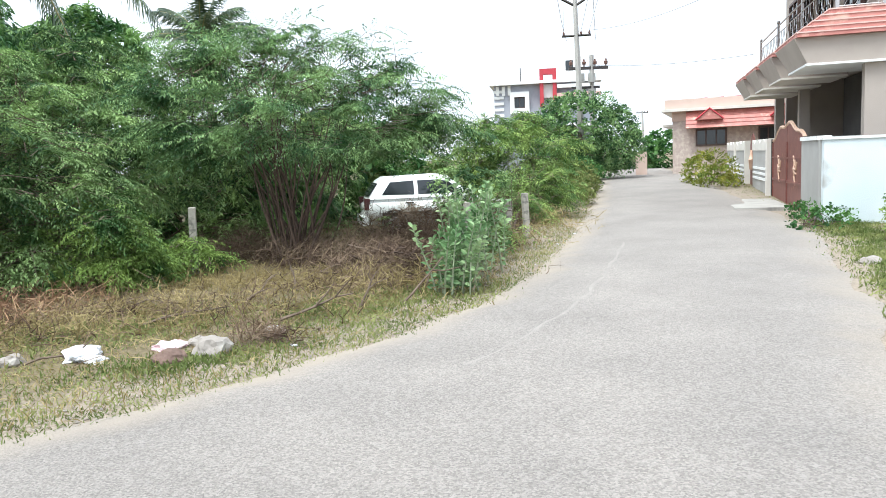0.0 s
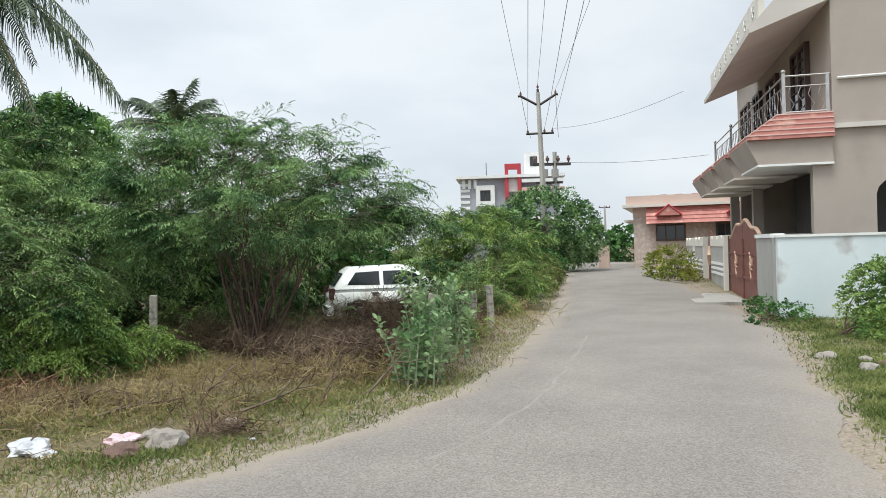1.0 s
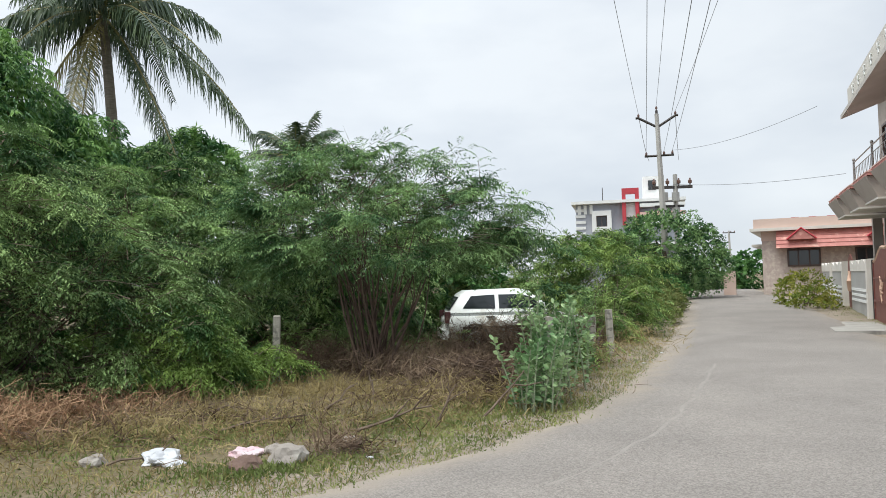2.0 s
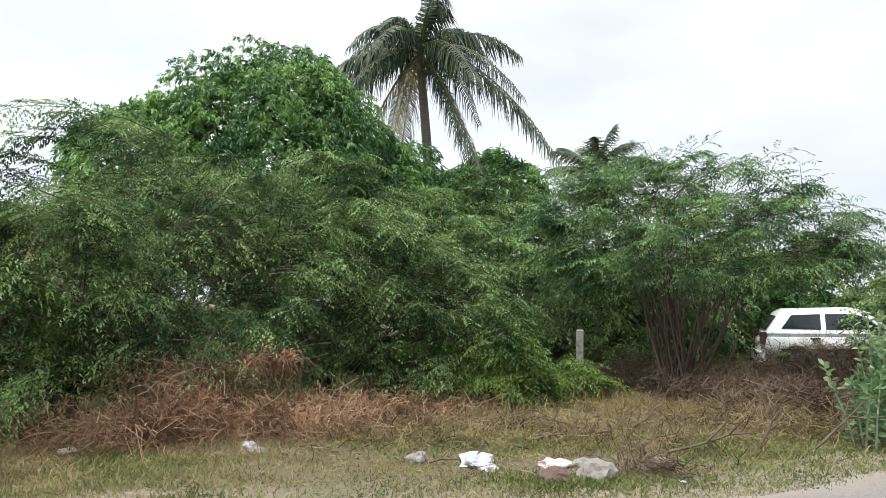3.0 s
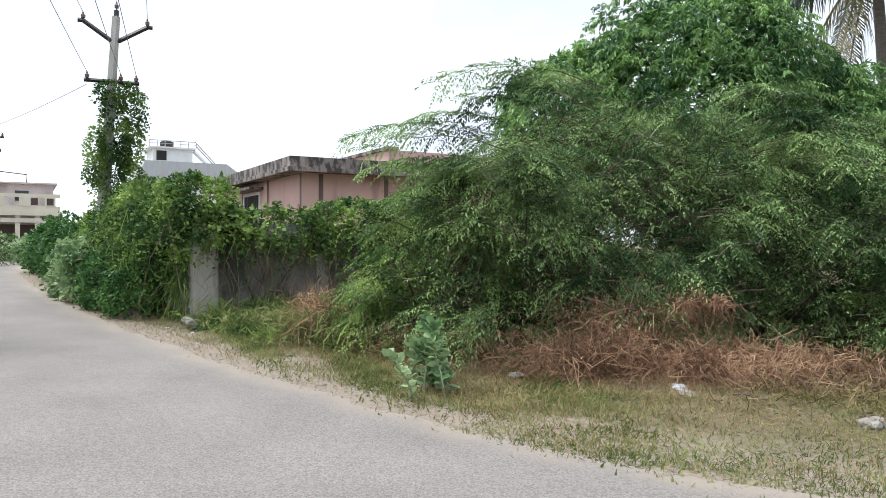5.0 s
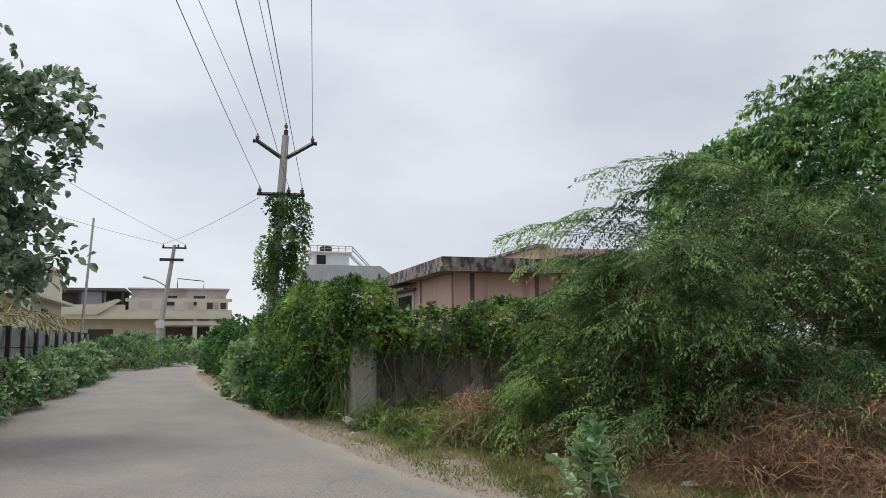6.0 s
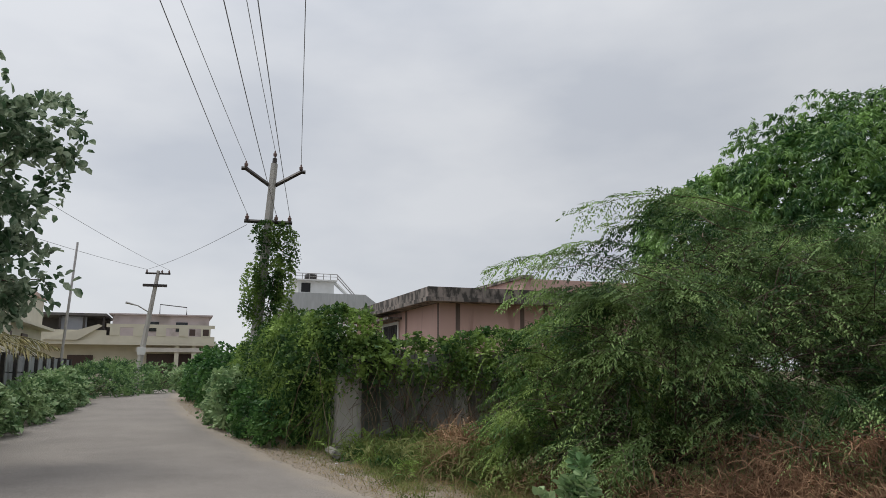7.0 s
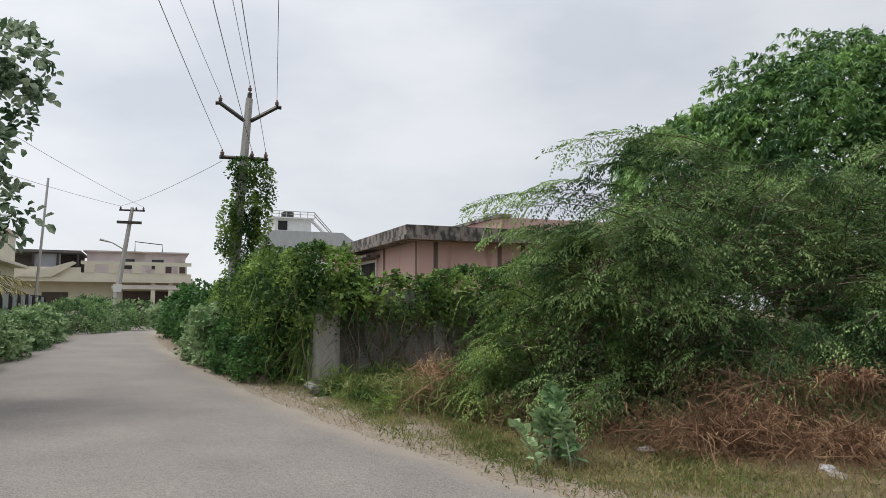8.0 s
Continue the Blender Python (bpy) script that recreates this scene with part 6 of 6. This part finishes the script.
def tangle(name, spots, mat, length, width, label, droop=0.6, up=0.8, lift=0.0):
    V = []
    for cx, cy, z, rx, ry, n, turn in spots:
        p = region(cx, cy, rx, ry, n, turn)
        C = np.c_[p, heights(p) + lift + z * VEG_RNG.normal(size=n) ** 2 * (0.5 if lift else 1.0) * (1 if lift else 0) + (0 if lift else z * VEG_RNG.random(n))]
        D = VEG_RNG.normal(size=(n, 3)) + np.array([0.25, -0.35, up])
        v = ribbons(C, D, length, width, 6, VEG_RNG, droop, 0.3)
        V.append(v)
    V = np.concatenate(V)
    V[:, :, 2] = np.maximum(V[:, :, 2], np.array([ground_height(x, y) for x, y in V[:, :, :2].mean(1)])[:, None] + 0.01)
    return tagged(part(name, quads(name, V), M[mat]), label, "dead twigs", kind="stuff")


tangle("dead_brush", [(-6.85, 5.85, 0.35, 1.2, 0.6, 900, 62), (-5.85, 7.05, 0.3, 1.1, 0.75, 1150, 55), (-6.5, 6.2, 0.5, 0.4, 0.3, 350, 55), (-7.0, 6.7, 0.8, 0.9, 0.5, 900, 60), (-5.2, 8.5, 0.2, 1.1, 0.6, 350, 45), (-6.15, 6.55, 0.0, 0.5, 0.3, 150, 60), (-11.2, 4.2, 0.7, 0.5, 0.35, 420, 20), (-9.0, 4.6, 0.2, 0.8, 0.3, 220, 30)],
       "dead", 0.55, 0.0045, "rust-brown dead brush under the thicket")
tangle("dead_stems", [(-6.6, 6.1, 0.3, 1.3, 0.5, 260, 60), (-5.7, 7.3, 0.25, 1.0, 0.5, 260, 52), (-7.0, 6.6, 0.7, 0.8, 0.4, 160, 60), (-5.0, 8.3, 0.15, 0.8, 0.4, 120, 45), (-11.0, 4.05, 0.6, 0.45, 0.25, 240, 20)],
       "dead_pale", 0.95, 0.006, "long arching tan stems of dead brush", 1.0, 1.2)
tangle("dead_clump", [(-6.02, 6.86, 0.06, 0.34, 0.14, 260, 50)], "dead", 0.17, 0.008, "rust-brown dead clump caught in the bush", 1.0, 0.0, 0.85)
tangle("dry_stalks", [(-2.3, 8.5, 0.02, 2.2, 1.3, 900, 25), (-4.2, 7.8, 0.05, 1.8, 1.2, 900, 35), (-0.9, 9.8, 0.15, 0.9, 0.7, 420, 10), (0.6, 13.2, 0.3, 0.8, 1.0, 300, 10), (-3.0, 10.4, 0.05, 1.8, 0.7, 500, 10), (2.0, 16.5, 0.3, 0.7, 2.0, 300, 10)],
       "straw", 0.4, 0.006, "dry pale stalks lying on the ground", 0.5, 0.5)
tangle("dry_twigs", [(-2.3, 8.5, 0.02, 2.2, 1.3, 420, 25), (-4.4, 7.9, 0.05, 1.8, 1.2, 500, 35), (-1.2, 9.6, 0.1, 1.0, 0.7, 300, 10), (-1.3, 11.6, 0.35, 1.0, 0.5, 900, 10), (-2.4, 11.8, 0.3, 0.5, 0.4, 350, 0), (-0.6, 12.6, 0.5, 0.9, 0.4, 900, 0), (0.3, 13.2, 0.6, 0.6, 0.4, 500, 0), (-0.6, 14.9, 0.6, 1.0, 0.4, 900, 0), (0.7, 15.1, 0.7, 0.8, 0.4, 700, 0), (-0.85, 10.4, 0.35, 0.7, 0.4, 1100, 10), (-3.3, 12.4, 0.4, 0.8, 0.4, 600, 0), (-1.75, 6.85, 0.1, 0.3, 0.2, 160, 20), (-3.7, 14.2, 0.4, 1.5, 0.7, 500, 0), (-0.3, 13.2, 0.3, 0.9, 0.5, 420, 0)],
       "dry_brown", 0.5, 0.005, "brown dry twigs and dead weeds", 0.5, 0.6)
tangle("yellow_weeds", [(-10.9, 4.0, 0.5, 0.8, 0.4, 500, 20), (-13.0, 3.4, 0.3, 0.9, 0.5, 500, 10), (-9.6, 4.3, 0.3, 0.7, 0.3, 260, 20)], "grass", 0.4, 0.012, "yellow-green tall weeds below the wall", 0.8, 1.2)
tangle("green_vines", [(-14.2, 4.4, 1.9, 0.1, 1.2, 60, 0), (-14.15, 6.6, 2.0, 0.1, 1.2, 150, 0), (-14.9, 2.75, 2.0, 0.5, 0.1, 110, 0), (-17.2, 2.0, 2.2, 1.6, 0.25, 240, 0)], "creeper", 0.55, 0.012, "leafy vine strands trailing down the wall", 1.5, -0.3)
tangle("hanging_vines", [(-14.2, 4.2, 1.9, 0.1, 1.4, 260, 0), (-14.15, 6.2, 2.1, 0.1, 1.4, 300, 0)], "dry_brown", 1.1, 0.006, "dry vines hanging down the concrete wall", 1.6, -0.4)
tangle("green_weeds", [(-13.3, 3.5, 0.1, 0.8, 0.5, 900, 10), (-14.0, 5.0, 0.1, 0.5, 1.2, 900, 0), (-13.9, 4.4, 0.35, 0.25, 1.2, 500, 0), (-11.6, 4.0, 0.1, 0.9, 0.5, 600, 15)], "creeper", 0.5, 0.014, "tall bright green grass below the wall", 0.8, 1.5)


# ---- sticks, stones and litter ----
def stick(x, y, z, d, ln, r, label="bare grey fallen branch", name="fallen_branch", forks=2):
    rng = np.random.default_rng(int(abs(x * 91 + y * 37) * 10))
    d = np.array(d, float) / np.linalg.norm(d)
    bm = bmesh.new()
    pts = [d * ln * s + rng.normal(size=3) * 0.03 * ln * (s > 0) for s in np.linspace(0, 1, 5)]
    tube(bm, [tuple(p) for p in pts], [r * (1 - 0.6 * k / 4) for k in range(5)], 5)
    for k in range(forks):
        p = pts[2 + k % 2]
        e = p + (d * 0.5 + rng.normal(size=3) * 0.5 + UP * 0.25) * ln * 0.35
        tube(bm, [tuple(p), tuple((p + e) / 2 + rng.normal(size=3) * 0.02), tuple(e)], [r * 0.5, r * 0.4, r * 0.2], 4)
    o = part(name, bm, M["twig"])
    o.matrix_world = on_ground(x, y, 0, z)
    return tagged(o, label, "branch", "fallen branches")


for x, y, z, d, ln, r in ((-1.75, 7.6, 0.03, (1.0, 0.5, 0.25), 0.95, 0.018), (-1.0, 8.1, 0.0, (0.3, 0.1, 0.6), 0.55, 0.015), (-0.55, 8.3, 0.0, (0.75, 0.2, 0.75), 0.8, 0.016), (-2.4, 8.6, 0.02, (0.6, 0.3, 0.5), 0.6, 0.014),
                          (-1.9, 9.3, 0.0, (-0.2, 0.2, 0.7), 0.5, 0.012), (-0.35, 9.2, 0.0, (0.3, 0.3, 0.8), 0.65, 0.014), (-3.2, 7.6, 0.02, (0.9, 0.6, 0.12), 1.1, 0.015), (-4.3, 8.4, 0.02, (1, 0.2, 0.1), 1.2, 0.014),
                          (-7.3, 6.2, 0.85, (0.8, 0.7, -0.25), 1.5, 0.016), (-7.0, 6.7, 0.7, (0.7, 0.1, -0.55), 0.9, 0.011), (-7.4, 6.0, 0.2, (0.25, 0.1, 0.6), 0.9, 0.011), (-6.9, 7.3, 0.8, (0.8, 0.6, 0.0), 1.2, 0.012), (-3.6, 6.2, 0.02, (0.7, 0.4, 0.08), 0.7, 0.012),
                          (-8.9, 9.9, 0.1, (0.2, -0.3, 0.3), 0.8, 0.014), (-5.2, 6.3, 0.02, (0.9, -0.2, 0.1), 0.6, 0.012)):
    stick(x, y, z, d, ln * 0.85, r * 1.1)
pile = thing("brushwood_pile", on_ground(-0.95, 10.3), "heap of cut dry brown branches", "branch pile")
prng = np.random.default_rng(60)
for k in range(46):
    a = prng.uniform(-0.9, 0.9) + (math.pi if k % 2 else 0) + 0.2
    c = np.array([prng.normal() * 0.45, prng.normal() * 0.25, 0.03 + 0.3 * prng.random() ** 1.5])
    d = np.array([math.cos(a), math.sin(a), prng.normal() * 0.3]) * prng.uniform(0.15, 0.45)
    part("branch", tube(bmesh.new(), [tuple(c - d), tuple(c - d * 0.4 + prng.normal(size=3) * 0.05), tuple(c + d * 0.3 + prng.normal(size=3) * 0.06), tuple(c + d + prng.normal(size=3) * 0.05)], [0.013, 0.012, 0.009, 0.004], 4), M["bark" if k % 3 else "twig"], pile)


def lump(name, x, y, size, squash, mat, label, category, seed, rough=0.35, freq=2.5, sub=3, h=0.0):
    bm = bmesh.new()
    bmesh.ops.create_icosphere(bm, subdivisions=sub, radius=1.0)
    for v in bm.verts:
        n = noise.noise(v.co * freq + Vector((seed, seed, 0))) * rough + noise.noise(v.co * freq * 2.7 + Vector((seed, 0, 0))) * rough * 0.4
        v.co *= 1 + n
        v.co = Vector((v.co.x * size, v.co.y * size * 0.8, max(v.co.z, -0.5) * size * squash))
    o = part(name, bm, M[mat])
    o.matrix_world = on_ground(x, y, seed * 37 % 180, size * squash * 0.25 + h)
    return tagged(o, label, category)


M["bag"] = material("white_plastic", (0.50, 0.51, 0.53), (0.62, 0.62, 0.64), 3, 0.4)
M["pinkcloth"] = material("pink_plastic", (0.62, 0.38, 0.42), (0.66, 0.56, 0.57), 6, 0.6)
M["rock"] = material("grey_rock", (0.33, 0.295, 0.26), (0.25, 0.22, 0.195), 4, 0.95, 0.6, 30, spots=(0.4, 0.37, 0.33), spot_scale=5, spot_at=0.6)
M["gravel"] = material("grey_tan_gravel", (0.40, 0.34, 0.28), (0.27, 0.24, 0.21), 9, 0.95)
M["redrock"] = material("red_brown_rock", (0.12, 0.075, 0.06), (0.20, 0.13, 0.10), 4, 0.95, 0.6, 30)
lump("plastic_bag", -3.2, 6.42, 0.2, 0.42, "bag", "crumpled white plastic bag on the grass", "bag", 3, 0.42, 1.6, 4)
lump("plastic_bag", -3.02, 6.28, 0.11, 0.35, "bag", "small torn white plastic scrap", "bag", 4, 0.4, 1.5, 3)
lump("pink_wrapper", -2.52, 6.62, 0.15, 0.4, "pinkcloth", "crumpled pink plastic wrapper", "litter", 5, 0.5, 1.8, 4)
lump("rock", -2.06, 6.4, 0.17, 0.72, "rock", "grey angular boulder on the verge", "rock", 6, 0.35, 1.3, 3)
lump("rock", -2.3, 6.75, 0.11, 0.6, "rock", "grey angular boulder behind another", "rock", 7, 0.35, 1.3, 3)
lump("rock", -2.36, 6.2, 0.16, 0.5, "redrock", "flat red-brown stone on the verge", "rock", 8, 0.3, 1.5, 3)
lump("rock", -1.7, 7.1, 0.13, 0.5, "rock", "grey stone half hidden in weeds", "rock", 9, 0.35, 1.4, 3)
lump("rock", -3.75, 6.3, 0.11, 0.6, "rock", "small pale stone near the bag", "rock", 10, 0.35, 1.4, 3)
for k in range(14):
    x, y = 5.7 + prng.uniform(-0.35, 0.6), 9.3 + prng.uniform(-0.8, 0.9)
    lump("rubble_stone", x, y, prng.uniform(0.06, 0.15), 0.6, "rock" if k % 3 else "redrock", "broken stone rubble heap beside the bush", "rock", 60 + k, 0.4, 1.3, 2)
for k in range(34):
    e = E_IN[int(prng.uniform(380, 760))]
    q = e + prng.normal(size=2) * 0.25 + np.array([0.02, 0.45])
    lump("litter_scrap", q[0], q[1], prng.uniform(0.02, 0.05), 0.3, "bag" if k % 2 else "rock", "small pale scrap of litter on the verge", "litter", 90 + k, 0.6, 2.0, 1)
lump("litter_scrap", -5.7, 6.1, 0.1, 0.5, "bag", "white plastic litter at the foot of the brush", "litter", 140, 0.4, 1.5, 3)
lump("litter_scrap", -5.45, 5.95, 0.1, 0.4, "rock", "pale litter at the foot of the brush", "litter", 141, 0.4, 1.5, 3)
lump("litter_scrap", -7.15, 5.05, 0.12, 0.35, "rock", "torn pale wrapper under the thicket", "litter", 142, 0.4, 1.5, 3)
o = part("fallen_post", tube(bmesh.new(), [(0, 0, 0.05), (0.5, -0.02, 0.06), (1.0, -0.06, 0.06)], [0.075, 0.075, 0.07], 9), M["concrete"])
o.matrix_world = on_ground(-14.3, 2.72, 0, 0.02)
tagged(o, "fallen concrete post lying on the verge", "post")
gr = np.concatenate([even(INNER, 5000)[1500:4200], even(OUTER, 5000)[1200:3600]])
gp = gr[VEG_RNG.integers(0, len(gr), 9000)] + VEG_RNG.normal(size=(9000, 2)) * 0.28
gp = gp[np.hypot(gp[:, 0], gp[:, 1]) < 16]
def pebbles(c, size, rng):
    """Small flat-topped stones, five faces each."""
    m = len(c)
    a = rng.uniform(0, 6.28, (m, 1)) + np.arange(4)[None, :] * 1.571 + rng.normal(size=(m, 4)) * 0.25
    r = size * rng.uniform(0.4, 1.3, (m, 1)) * rng.uniform(0.7, 1.2, (m, 4))
    ring = np.stack([np.cos(a) * r, np.sin(a) * r, np.zeros_like(a)], -1)
    low = c[:, None, :] + ring
    top = c[:, None, :] + ring * 0.55 + UP * (r.mean(1) * 0.7)[:, None, None]
    nxt = [1, 2, 3, 0]
    sides = np.stack([low, low[:, nxt], top[:, nxt], top], -2).reshape(-1, 4, 3)
    return np.concatenate([sides, top])


GC = np.c_[gp, heights(gp) + 0.004]
tagged(part("gravel", quads("gravel", pebbles(GC, 0.013, VEG_RNG)), M["gravel"]), "loose gravel along the road edges", "gravel", kind="stuff")
